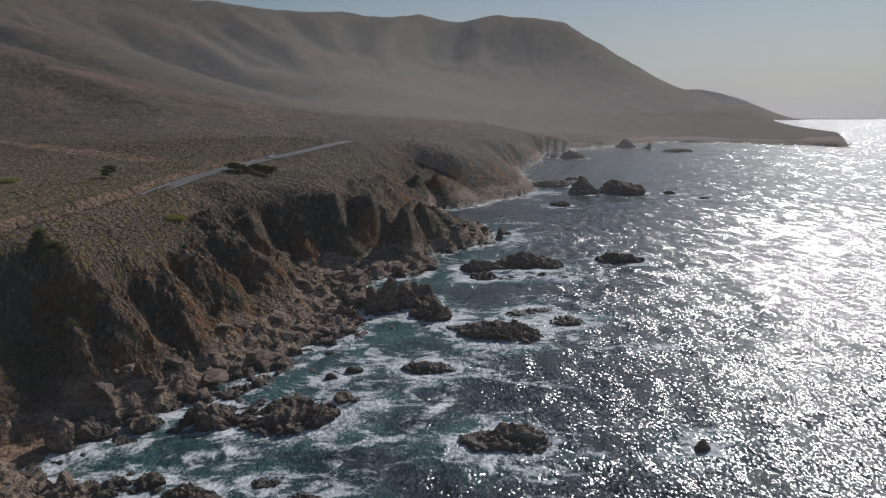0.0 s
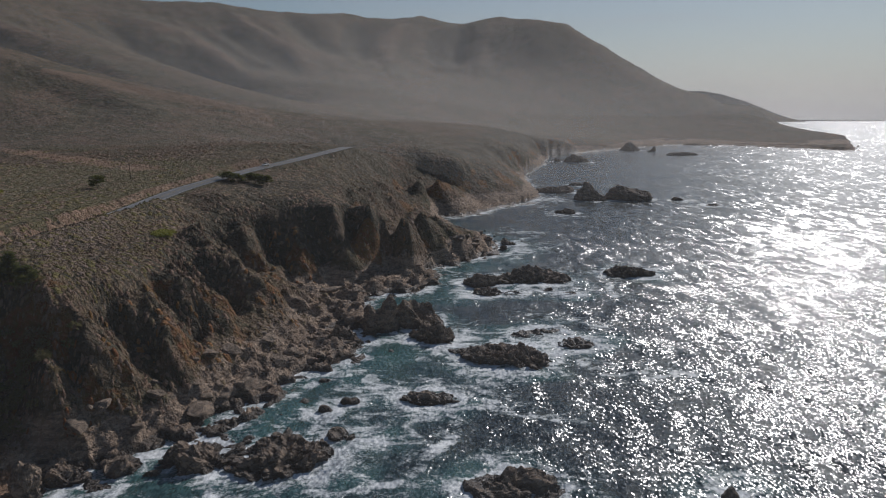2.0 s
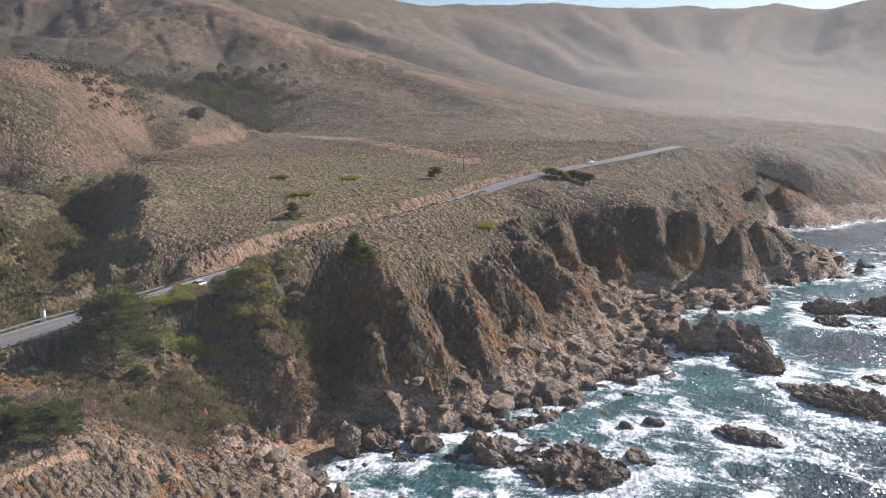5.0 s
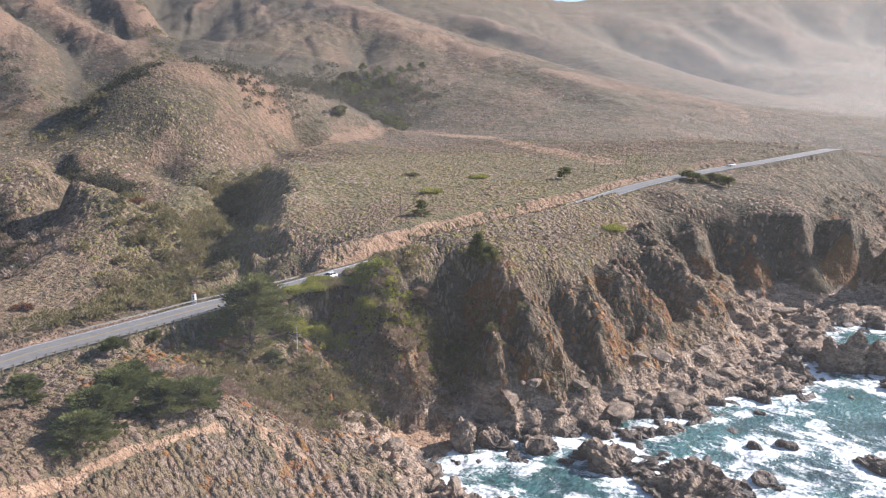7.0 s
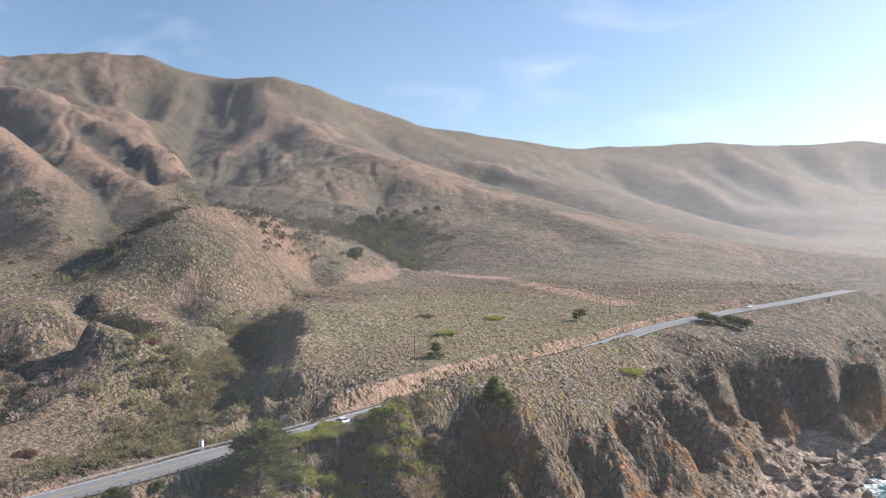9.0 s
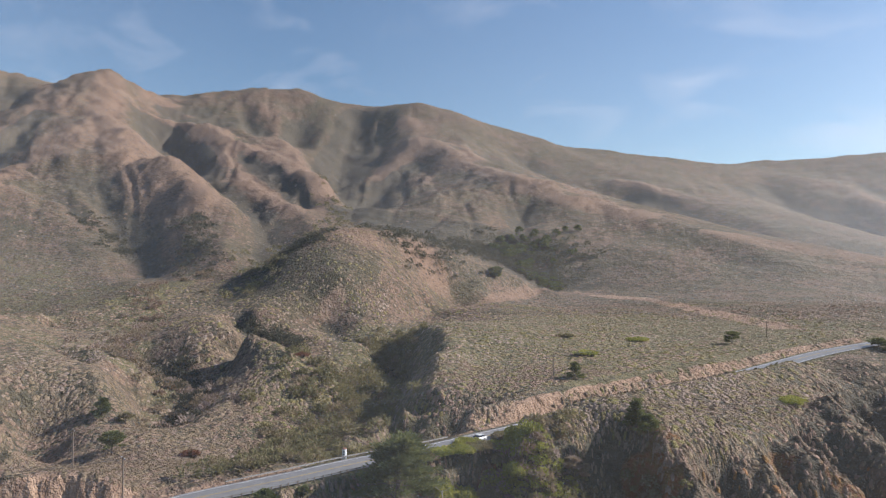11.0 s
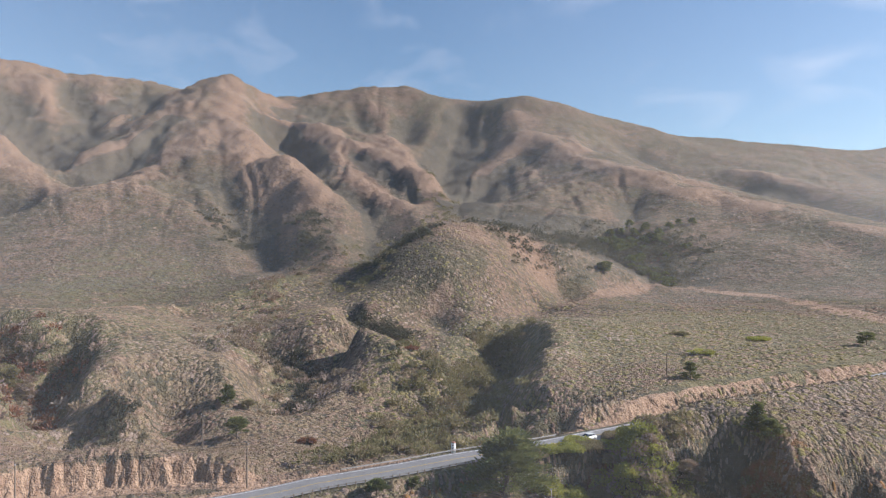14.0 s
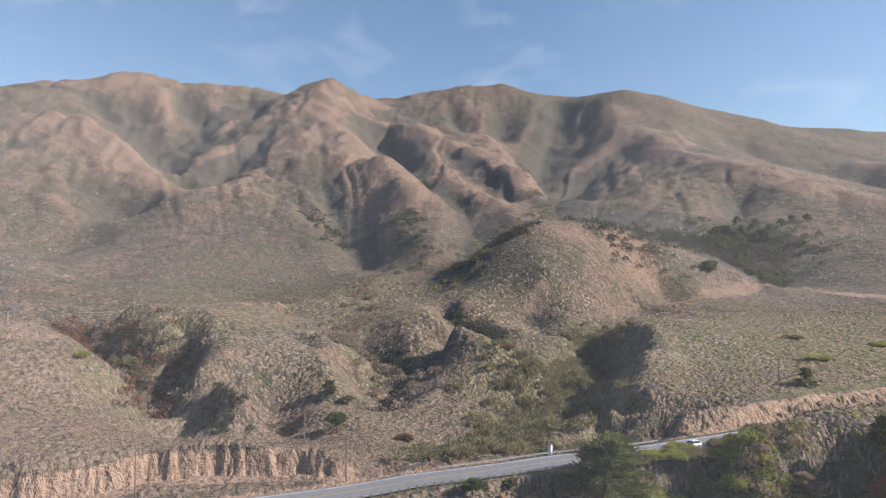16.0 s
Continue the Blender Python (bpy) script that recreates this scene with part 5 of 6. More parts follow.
def tree(name, x, y, height, spread, seed, label, leaf=None, lean=(0, 0), layers=22, per=150, size=0.55, start=0.15, shape="cypress", z=None):
    """A trunk with limbs, and a crown of many sprays on plates of foliage at the limbs' ends."""
    rng = np.random.RandomState(seed)
    z = float(ground_at(x, y)[0]) if z is None else z
    root = new(name)
    root.location = (x, y, z - 0.3)
    bm = bmesh.new()
    mid = Vector((lean[0] * 0.4, lean[1] * 0.4, height * 0.5))
    top = Vector((lean[0], lean[1], height * 0.94))
    tr = 0.035 * height + 0.06
    tube(bm, (0, 0, -0.5), mid, tr, tr * 0.62, 8)
    tube(bm, mid, top, tr * 0.62, tr * 0.12, 8)
    centres, radii = [], []
    for k in range(layers):
        h = start + (1 - start) * (k + 0.5) / layers
        a = k * 2.4 + rng.uniform(-0.5, 0.5)
        if shape == "cypress":
            reach = spread * (0.55 + 0.5 * math.sin(math.pi * min(1, 0.25 + 0.8 * h))) * rng.uniform(0.5, 1.12) * (1 - 0.45 * h ** 3)
        elif shape == "pine":
            reach = spread * (1.08 - h) * rng.uniform(0.6, 1.0)
        else:
            reach = spread * rng.uniform(0.35, 1.0)
        base = mid * (h / 0.5) if h < 0.5 else mid.lerp(top, (h - 0.5) / 0.5)
        tip = Vector((base.x + reach * math.cos(a), base.y + reach * math.sin(a), min(height * (h * 0.93 + 0.07), base.z + 0.22 * reach)))
        if h * height > 0.4:
            tube(bm, base * 0.96, tip, tr * 0.30 * (1.1 - h), 0.02, 5)
        for f in ((1.0, 0.62) if reach > 0.35 * spread else (1.0,)):
            p = base.lerp(tip, f)
            centres.append((p.x, p.y, p.z + 0.1))
            w = spread * rng.uniform(0.17, 0.30)
            radii.append((w, w, w * (0.42 if shape == "cypress" else 0.6)))
    centres.append((top.x, top.y, height * 0.95))
    radii.append((spread * 0.25, spread * 0.25, height * 0.08))
    part("trunk", bm, BARK, root)
    if shape == "round":
        crown = leaves(rng, np.array(centres), np.array(radii), per, size * 1.25, 0.45, 0.3, 0.24)
    else:
        # boughs reach out from the trunk and turn up at the ends
        n = int(layers * 2.2)
        h = start + (1 - start) * np.sqrt(rng.uniform(0, 1, n)) if shape == "cypress" else start + (1 - start) * rng.uniform(0, 1, n)
        a = np.arange(n) * 2.4 + rng.uniform(-0.4, 0.4, n)
        if shape == "cypress":
            reach = spread * (0.5 + 0.55 * np.sin(np.pi * np.minimum(1, 0.25 + 0.8 * h))) * (1 - 0.5 * h ** 3) * rng.uniform(0.55, 1.15, n)
        else:
            reach = spread * (1.05 - h) * rng.uniform(0.6, 1.1, n)
        ax = np.where(h < 0.5, mid.x * h / 0.5, mid.x + (top.x - mid.x) * (h - 0.5) / 0.5)
        ay = np.where(h < 0.5, mid.y * h / 0.5, mid.y + (top.y - mid.y) * (h - 0.5) / 0.5)
        b0 = np.stack([ax, ay, h * height * 0.9], -1)
        rise = rng.uniform(0.05, 0.5, n) * (0.4 + h)
        b1 = b0 + np.stack([np.cos(a) * reach, np.sin(a) * reach, np.minimum(rise * reach, height * 1.04 - b0[:, 2])], -1)
        crown = plumes(rng, b0, b1, int(per * 0.85), size * 0.95, 0.36 * spread)
    foliage("crown", crown, leaf or CYPRESS_LEAF, root)
    return tagged(root, label, "tree", "trees")


def bush(x, y, r, h, seed, label, leaf, per=110, clumps=14, size=0.4, z=None, turn=1.0):
    """A rounded shrub: short stems and clumps of leaves."""
    rng = np.random.RandomState(seed)
    z = float(ground_at(x, y)[0]) if z is None else z
    root = new("bush")
    root.location = (x, y, z - 0.15)
    bm = bmesh.new()
    centres, radii = [], []
    for k in range(clumps):
        a, d = rng.uniform(0, 6.28), r * math.sqrt(rng.uniform(0, 1)) * 0.8
        p = (d * math.cos(a) * turn, d * math.sin(a), h * rng.uniform(0.35, 0.75) * (1 - 0.4 * (d / r) ** 2))
        tube(bm, (p[0] * 0.2, p[1] * 0.2, -0.2), p, 0.06, 0.02, 4)
        centres.append(p)
        radii.append((r * 0.36, r * 0.36, h * 0.34))
    part("stems", bm, BARK, root)
    foliage("leaves", leaves(rng, np.array(centres), np.array(radii), per, size), leaf, root)
    return tagged(root, label, "bush", "bushes")


# the big cypress that leans over the road, and the wind-bent ones on the near headland
tree("cypress_tree", -117.0, 108.5, 16.5, 8.8, 11, "large dark wind-shaped cypress beside the road", layers=60, per=210, size=0.66, lean=(0.5, 1.5), start=0.08)
tree("cypress_tree", -112.5, 110.5, 4.0, 2.4, 12, "small cypress under the large roadside one", layers=14, per=150, size=0.5)
for x0, y0, h0, s0, lab in ((-84, 57.5, 4.2, 3.3, "low bushy cypress beside the sandy trail"), (-88, 61.5, 5.0, 3.4, "bushy cypress at the edge of the sandy trail"),
                            (-92, 66.5, 5.4, 3.4, "dense green cypress on the headland"), (-89.5, 71.5, 4.4, 3.2, "dark spreading cypress beside the trail"),
                            (-88.5, 76.5, 4.4, 3.2, "spreading cypress at the top of the headland"), (-96, 71, 5.2, 3.2, "tall bushy cypress among the others")):
    tree("cypress_tree", x0, y0, h0 * 1.2, s0 * 1.32, int(h0 * 31 + y0), lab, layers=32, per=240, size=0.42, start=0.05)
tree("cypress_tree", -103.5, 59, 5.2, 2.7, 31, "rounded cypress on the slope below the road", layers=22, per=170, size=0.5, start=0.1)
tree("cypress_tree", -123.0, 82.0, 3.8, 2.4, 33, "shaggy young cypress beside the guardrail", layers=18, per=150, size=0.5, start=0.05)
tree("cypress_tree", -125.0, 91.5, 2.4, 1.4, 35, "small young cypress beside the guardrail", layers=10, per=110, size=0.4, start=0.05)
# pines on the bluff and inland
tree("pine_tree", -98, 166, 9.0, 3.4, 41, "dark lone pine at the bluff's edge", layers=22, per=120, size=0.55, shape="pine", start=0.2)
tree("pine_tree", -94, 165, 6.0, 3.2, 43, "greyish pine beside a taller one", layers=18, per=110, size=0.5)
tree("pine_tree", -104, 150, 6.5, 3.4, 45, "grey-green tree clinging to the cliff", leaf=SCRUB_LEAF, layers=22, per=120, size=0.5)
tree("pine_tree", -97, 153, 5.0, 3.4, 47, "dark tree clinging to the cliff", layers=18, per=120, size=0.5)
tree("pine_tree", -143.5, 199, 5.5, 3.2, 49, "lone layered conifer above the road cut", layers=16, per=120, size=0.55, shape="pine", start=0.1)
tree("pine_tree", -145, 303, 5.2, 3.6, 51, "rounded dark tree on the terrace", layers=16, per=120, size=0.6)
tree("pine_tree", -112, 265, 3.2, 1.6, 53, "small conifer beside the road cut", layers=10, per=80, size=0.5, shape="pine")
tree("pine_tree", -219, 77.5, 6.0, 3.4, 55, "layered conifer on the valley slope", layers=18, per=120, size=0.6, shape="pine", start=0.05)
tree("pine_tree", -186, 71.5, 6.0, 3.6, 57, "green rounded conifer in the valley", layers=18, per=130, size=0.55)
tree("pine_tree", -214, 82.5, 3.5, 3.0, 58, "low brownish conifer beside a taller one", leaf=GREEN_LEAF, layers=12, per=100, size=0.5)
tree("willow_tree", -259, 18, 9.0, 4.2, 59, "tall grey-green tree in the side valley", leaf=GREEN_LEAF, layers=26, per=130, size=0.5, shape="round")
tree("willow_tree", -264, 23, 7.0, 3.6, 60, "pale green tree in the side valley", leaf=SCRUB_LEAF, layers=20, per=120, size=0.5, shape="round")
tree("oak_tree", -396, 410, 8.0, 6.0, 61, "dark round oak on the shoulder of the hill", layers=20, per=110, size=0.9, shape="round")
for k in range(7):
    tree("pine_tree", -80 - 3.2 * k, 326 + 2.2 * ((k * 5) % 4), 4.6 - 0.25 * k, 3.6, 70 + k, "wind-pruned dark cypress in a clump beside the road", layers=14, per=90, size=0.6)

# bushes that stand out of the scrub
bush(-92.5, 238, 5.0, 1.6, 81, "bright green mat of shrubs on the bluff", BRIGHT_LEAF, 130, 26, 0.45, turn=0.6)
bush(-168, 235, 4.5, 1.5, 82, "green mat of shrubs on the terrace", BRIGHT_LEAF, 110, 18, 0.5)
bush(-177, 283, 5.0, 1.5, 83, "green mat of shrubs on the terrace", BRIGHT_LEAF, 110, 18, 0.5)
bush(-200, 262, 4.0, 1.4, 84, "dark green shrubs on the terrace", GREEN_LEAF, 110, 16, 0.5)
bush(-176, 87.5, 2.4, 1.9, 85, "rust-red shrub on the valley floor", RUST_LEAF, 110, 14, 0.45)
bush(-233, 150, 3.2, 1.6, 86, "red poison oak on the hillside", RUST_LEAF, 100, 14, 0.5)
bush(-222, 7.3, 2.6, 1.5, 87, "green shrub on the grassy hill", BRIGHT_LEAF, 110, 14, 0.5)
for k, (x0, y0) in enumerate(((-124, 121), (-123, 126), (-122, 131), (-121, 136), (-120, 141), (-118, 128), (-116, 134), (-119, 121), (-117, 145), (-116, 140), (-113, 131), (-111, 139), (-122, 146), (-125, 136))):
    bush(x0, y0, 3.5, min(4.6, max(1.6, 28.6 - float(ground_at(x0, y0)[0]))), 90 + k, "yellow-green coyote brush below the road", BRIGHT_LEAF if k % 3 else GREEN_LEAF, 190, 22, 0.42)
for k, (x0, y0) in enumerate(((-104, 97), (-102, 104), (-99, 111), (-107, 113), (-106, 104), (-111, 118), (-101, 118))):
    bush(x0, y0, 3.6, 1.7, 110 + k, "low olive shrubs on the slope above the cove", GREEN_LEAF, 130, 20, 0.4)

# dead cypress above the cove
bm = bmesh.new()
rng = np.random.RandomState(5)
prev, pr = Vector((0, 0, -0.4)), 0.26
for k in range(7):
    nxt = prev + Vector((rng.uniform(-0.22, 0.28), rng.uniform(-0.2, 0.2), 0.85))
    tube(bm, prev, nxt, pr, pr * 0.8, 7)
    if k > 1:
        for j in range(2):
            a = rng.uniform(0, 6.28)
            tip = nxt + Vector((math.cos(a), math.sin(a), rng.uniform(0.1, 0.6))) * rng.uniform(0.8, 1.7)
            tube(bm, nxt, tip, pr * 0.4, 0.03, 5)
            tube(bm, nxt.lerp(tip, 0.6), tip + Vector((rng.uniform(-0.5, 0.5), rng.uniform(-0.5, 0.5), 0.5)), pr * 0.2, 0.02, 4)
    prev, pr = nxt, pr * 0.8
snag = part("dead_tree", bm, DEADWOOD)
snag.location = (-114.4, 118.8, float(ground_at(-114.4, 118.8)[0]))
tagged(snag, "bleached dead tree with bare branches on the slope", "tree")


GREY_BARK = plain("grey_bark", (0.30, 0.25, 0.215), 0.9, 0, 0.35, 4, 0.02)


def bare_tree(x, y, height, seed, label):
    """A leafless tree: trunk, forking limbs and fine twigs."""
    rng = np.random.RandomState(seed)
    root = new("bare_tree")
    root.location = (x, y, float(ground_at(x, y)[0]) - 0.4)
    trunk, limbs = bmesh.new(), bmesh.new()

    def grow(bm, p, d, long, r, depth):
        q = p + d * long
        tube(bm, p, q, r, r * 0.7, 6 if depth < 3 else 3)
        if depth > 5:
            return
        for k in range(2 if depth < 1 else 3):
            turn = Vector(rng.normal(size=3)) * 0.55 + Vector((0, 0, 0.16))
            grow(limbs, q, (d + turn).normalized(), long * rng.uniform(0.62, 0.85), r * 0.62, depth + 1)

    grow(trunk, Vector((0, 0, 0)), Vector((0.05, 0.05, 1)).normalized(), height * 0.22, 0.028 * height, 0)
    part("trunk", trunk, GREY_BARK, root)
    part("branches", limbs, GREY_BARK, root, "bare grey branches")
    return tagged(root, label, "tree", "trees")


bare_tree(-251, -15.5, 17, 7, "leafless grey tree on the grassy hill")


# ---- scrub: far too many plants to count ----
def scatter(name, n, az0, az1, r0, r1, radius, squash, seed, material, label, allow, far_grow=0.0, sides=7, rings=1, twigs=0):
    """Low mounds of brush strewn over the ground where allow() lets them stand."""
    rng = np.random.RandomState(seed)
    a = np.radians(rng.uniform(az0, az1, n))
    r = r0 * (r1 / r0) ** rng.uniform(0, 1, n)
    px, py = CX - np.sin(a) * r, CY + np.cos(a) * r
    dry_land = ~inside(px, py, SEA_RING)
    px, py, r = px[dry_land], py[dry_land], r[dry_land]
    pz, dc, sea, dr, rocky, sand, hill, rr = land(px, py)
    ok = allow(px, py, pz, dc, dr, rocky, sand, rng) & ~sea & (dr > 6.5) & (sand < 0.2) & ~((py < 98) & (px < -131) & (dr < 9.5))
    px, py, pz, r = px[ok], py[ok], pz[ok], r[ok]
    m = len(px)
    size = radius * rng.uniform(0.5, 1.55, m) * (1 + far_grow * r / 400)
    # a mound: rings of corners, pulled about, and a crown
    turn = 2 * np.pi * np.arange(sides) / sides
    shape = []
    for k in range(rings + 1):
        up = 0.5 * np.pi * k / (rings + 1)
        shape += [(math.cos(up) * math.cos(t + 0.4 * k), math.cos(up) * math.sin(t + 0.4 * k), math.sin(up) - (0.35 if k == 0 else 0)) for t in turn]
    shape = np.array(shape + [(0, 0, 1.0)])
    fa = []
    for k in range(rings):
        for q in range(sides):
            b, c = k * sides + q, k * sides + (q + 1) % sides
            fa += [(b, c, c + sides), (b, c + sides, b + sides)]
    fa += [(rings * sides + q, rings * sides + (q + 1) % sides, len(shape) - 1) for q in range(sides)]
    co = shape[None] + rng.normal(scale=0.11, size=(m, len(shape), 3))
    spin = rng.uniform(0, 6.28, m)[:, None]
    wide = rng.uniform(0.75, 1.3, (m, 1))
    cx, cy = co[..., 0] * wide, co[..., 1] / wide
    co = np.stack([cx * np.cos(spin) - cy * np.sin(spin), cx * np.sin(spin) + cy * np.cos(spin), co[..., 2] * squash * rng.uniform(0.75, 1.3, (m, 1))], -1)
    co = co * size[:, None, None]
    # lay each mound on its slope
    gx, gy = (on_sheet(px + 1, py) - on_sheet(px - 1, py)) / 2, (on_sheet(px, py + 1) - on_sheet(px, py - 1)) / 2
    gx, gy = np.clip(gx, -2.2, 2.2), np.clip(gy, -2.2, 2.2)
    lean = 1 / np.sqrt(1 + gx * gx + gy * gy)
    tri = (np.array(fa)[None] + len(shape) * np.arange(m)[:, None, None]).reshape(-1, 3)
    tone = np.clip(0.5 + 0.7 * fbm(px, py, 25, 3, seed + 5) + rng.normal(scale=0.2, size=m), 0, 1)
    tones = np.repeat(tone, len(shape))
    if twigs:
        d = rng.normal(size=(m, twigs, 3))
        d[..., 2] = np.abs(d[..., 2]) + 0.1
        d /= np.linalg.norm(d, axis=2)[..., None]
        s = size[:, None, None] * rng.uniform(0.7, 1.3, (m, twigs, 1))
        p = d * size[:, None, None] * np.array((0.95, 0.95, 0.95 * squash))
        side = np.cross(d, rng.normal(size=d.shape))
        side /= np.linalg.norm(side, axis=2)[..., None] + 1e-9
        tip = p + d * s * 0.15 + np.array((0, 0, 0.05)) * s + rng.normal(scale=0.11, size=d.shape) * s
        spray = np.stack([p - side * s * 0.17, p + side * s * 0.17, tip], 2).reshape(m, -1, 3)
    for part_co in [co] + ([spray] if twigs else []):
        dx, dy = part_co[..., 0] * lean[:, None], part_co[..., 1] * lean[:, None]
        part_co[..., 2] = part_co[..., 2] / lean[:, None] ** 0.5 + gx[:, None] * dx + gy[:, None] * dy + (pz - 0.05)[:, None]
        part_co[..., 0], part_co[..., 1] = dx + px[:, None], dy + py[:, None]
    co = co.reshape(-1, 3)
    if twigs:
        tri = np.concatenate([tri, len(co) + np.arange(m * twigs * 3).reshape(-1, 3)])
        co = np.concatenate([co, spray.reshape(-1, 3)])
        tones = np.concatenate([tones, np.repeat(np.clip(tone + 0.1, 0, 1), 3 * twigs)])
    me = grid_mesh(name, co, tri, material, True)
    attribute(me, "tone", tones)
    return tagged(new(name, me), label, "scrub", kind="stuff")


def near_trail(px, py):
    return away(px, py, TRAIL)[0] < 1.2


def bare(px, py):
    return (away(px, py, CUT_TOP)[0] < 3) | (np.abs(px - np.interp(py, [p[1] for p in SAND_BANK_TOP], [p[0] for p in SAND_BANK_TOP]) - 4) < 4.5) & (py < 68) | near_trail(px, py)


def scrub_here(px, py, pz, dc, dr, rocky, sand, rng):
    return (pz > 5) & (blob(px, py, -116, 84, 9, 22) < rng.uniform(0.1, 1.4, len(px))) & ~bare(px, py) & (rocky < rng.uniform(0.3, 1.5, len(px))) & (fbm(px, py, 12, 3, 203) > rng.uniform(-1.1, 0.0, len(px)))


scatter("scrub", 34000, 0, 104, 62, 150, 0.66, 0.42, 201, SCRUB, "grey-brown coastal scrub covering headland and bluffs", scrub_here, 0.2, 8, 2, 22)
scatter("scrub", 46000, -5, 104, 140, 250, 0.72, 0.19, 202, SCRUB, "grey-brown coastal scrub covering bluffs and valley slopes", scrub_here, 0.2, 6, 1, 8)
scatter("scrub", 30000, -30, 104, 240, 430, 0.78, 0.16, 205, SCRUB, "grey-brown coastal scrub on terrace and slopes", scrub_here, 0.2)
scatter("scrub", 12000, -10, 104, 420, 1100, 0.9, 0.35, 207, CLIFF_SCRUB, "olive and brown scrub on the hillsides",
        lambda px, py, pz, dc, dr, rocky, sand, rng: (pz > 12) & (fbm(px, py, 45, 3, 209) > rng.uniform(-0.3, 0.4, len(px))), 0.2, 6)
scatter("green_scrub", 22000, 20, 104, 90, 500, 0.75, 0.28, 211, GREEN_SCRUB, "olive-green brush on terrace and valley floor",
        lambda px, py, pz, dc, dr, rocky, sand, rng: (pz > 6) & ~bare(px, py) & (rocky < 0.3) & ((away(px, py, RAVINE)[0] < 35) | (py > 130) & (fbm(px, py, 60, 3, 213) > -0.2)), 0.2)
scatter("iceplant", 9000, 0, 104, 62, 380, 0.75, 0.42, 217, ICEPLANT, "red and orange ice plant on the bluff faces",
        lambda px, py, pz, dc, dr, rocky, sand, rng: (pz > 5) & (pz < 27) & (dc < 60) & ((fbm(px, py, 16, 3, 219) > 0.14) | (relief(px, py, CLIFF_RISE)[0] > 1.2) & (pz < 23) & (fbm(px, py, 10, 2, 220) > -0.15)) & ~near_trail(px, py), 0.3)
scatter("cliff_scrub", 26000, -8, 75, 110, 440, 0.62, 0.55, 221, CLIFF_SCRUB, "dark grey-brown shrubs clinging to the cliffs",
        lambda px, py, pz, dc, dr, rocky, sand, rng: (pz > 8) & (pz < 34) & (dc < 85) & (py > 122) & (py < 460) & (step(8, 15, pz) > rng.uniform(0, 1, len(px))) & (fbm(px, py, 14, 3, 223) > rng.uniform(-0.6, 0.25, len(px))) & ((relief(px, py, CLIFF_RISE)[0] < 1.8) | (pz > 23)) & ~bare(px, py), 0.3, 6, 1, 8)


def thicket(name, path, width, n, size, seed, material, label, per=90, tall=1.0):
    """Leafy thickets along a valley floor."""
    rng = np.random.RandomState(seed)
    p = spline(path, 8)
    k = rng.randint(0, len(p), n)
    px, py = p[k, 0] + rng.normal(scale=width, size=n), p[k, 1] + rng.normal(scale=width, size=n)
    ok = away(px, py, ROAD)[0] > 9
    px, py = px[ok], py[ok]
    pz = ground_at(px, py)
    s = size * rng.uniform(0.6, 1.35, len(px))
    c = np.stack([px, py, pz + 0.35 * s * tall], -1)
    ob = foliage(name, leaves(rng, c, np.stack([s, s, s * 0.8 * tall], -1), per, 0.24 * size + 0.16), material)
    return tagged(ob, label, "thicket", kind="stuff")


thicket("thicket", RAVINE[4:], 7, 330, 2.6, 301, GREEN_LEAF, "tangled olive-green willows filling the ravine", 110, 1.2)
thicket("thicket", [(-150, 100, 0), (-165, 115, 0), (-190, 135, 0), (-215, 150, 0)], 9, 170, 2.2, 303, GREEN_LEAF, "brown-green willow brush on the valley floor", 100)
thicket("thicket", [(-142, 85, 0), (-150, 100, 0), (-158, 120, 0)], 6, 120, 1.5, 305, GREEN_LEAF, "low brush beside the road", 80)
thicket("thicket", GULLY_D[:6], 5, 130, 2.4, 307, RUST_LEAF, "reddish-brown bare brush in the side valley", 80)
thicket("thicket", GULLY_D[:6], 6, 90, 2.4, 308, SCRUB_LEAF, "grey brush in the side valley", 90)
thicket("thicket", GULLY_B[:6], 7, 150, 2.4, 309, SCRUB_LEAF, "grey-green brush in a gully", 80)
thicket("thicket", GULLY_A[4:9], 11, 150, 3.4, 311, GREEN_LEAF, "dark brush in the main gully", 60)
thicket("thicket", [(-133, 140, 0), (-126, 138, 0), (-112, 134, 0)], 4, 70, 1.8, 313, SCRUB_LEAF, "grey brush at the head of the cove", 90)
thicket("thicket", [(-113, 93, 0), (-109, 101, 0), (-107, 110, 0), (-105, 118, 0), (-103, 124, 0)], 4.2, 190, 1.35, 317, GREEN_LEAF, "low olive-green shrubs covering the slope above the cove", 90)
thicket("thicket", [(-108, 86, 0), (-103, 92, 0), (-99, 98, 0), (-97, 106, 0)], 3.2, 90, 1.2, 318, SCRUB_LEAF, "grey-green shrubs beside the headland's crest", 90)
thicket("thicket", [(-108, 152, 0), (-102, 148, 0), (-97, 150, 0), (-93, 155, 0), (-88, 158, 0)], 4.5, 130, 1.6, 319, GREEN_LEAF, "dark brush and ivy clinging to the cove's wall", 90)
thicket("thicket", [(-121, 125, 0), (-120, 133, 0), (-117, 141, 0), (-111, 140, 0)], 2.6, 130, 1.6, 321, BRIGHT_LEAF, "yellow-green coyote brush on the bank below the road", 100, 1.1)
thicket("thicket", [(-117, 128, 0), (-113, 134, 0), (-109, 139, 0), (-104, 144, 0), (-100, 146, 0)], 3.0, 120, 1.05, 322, BRIGHT_LEAF, "yellow-green brush on the steep side of the cove", 90, 0.8)
thicket("thicket", RIB_1, 4, 80, 1.7, 315, SCRUB_LEAF, "dark brush hanging on the cliff", 90)
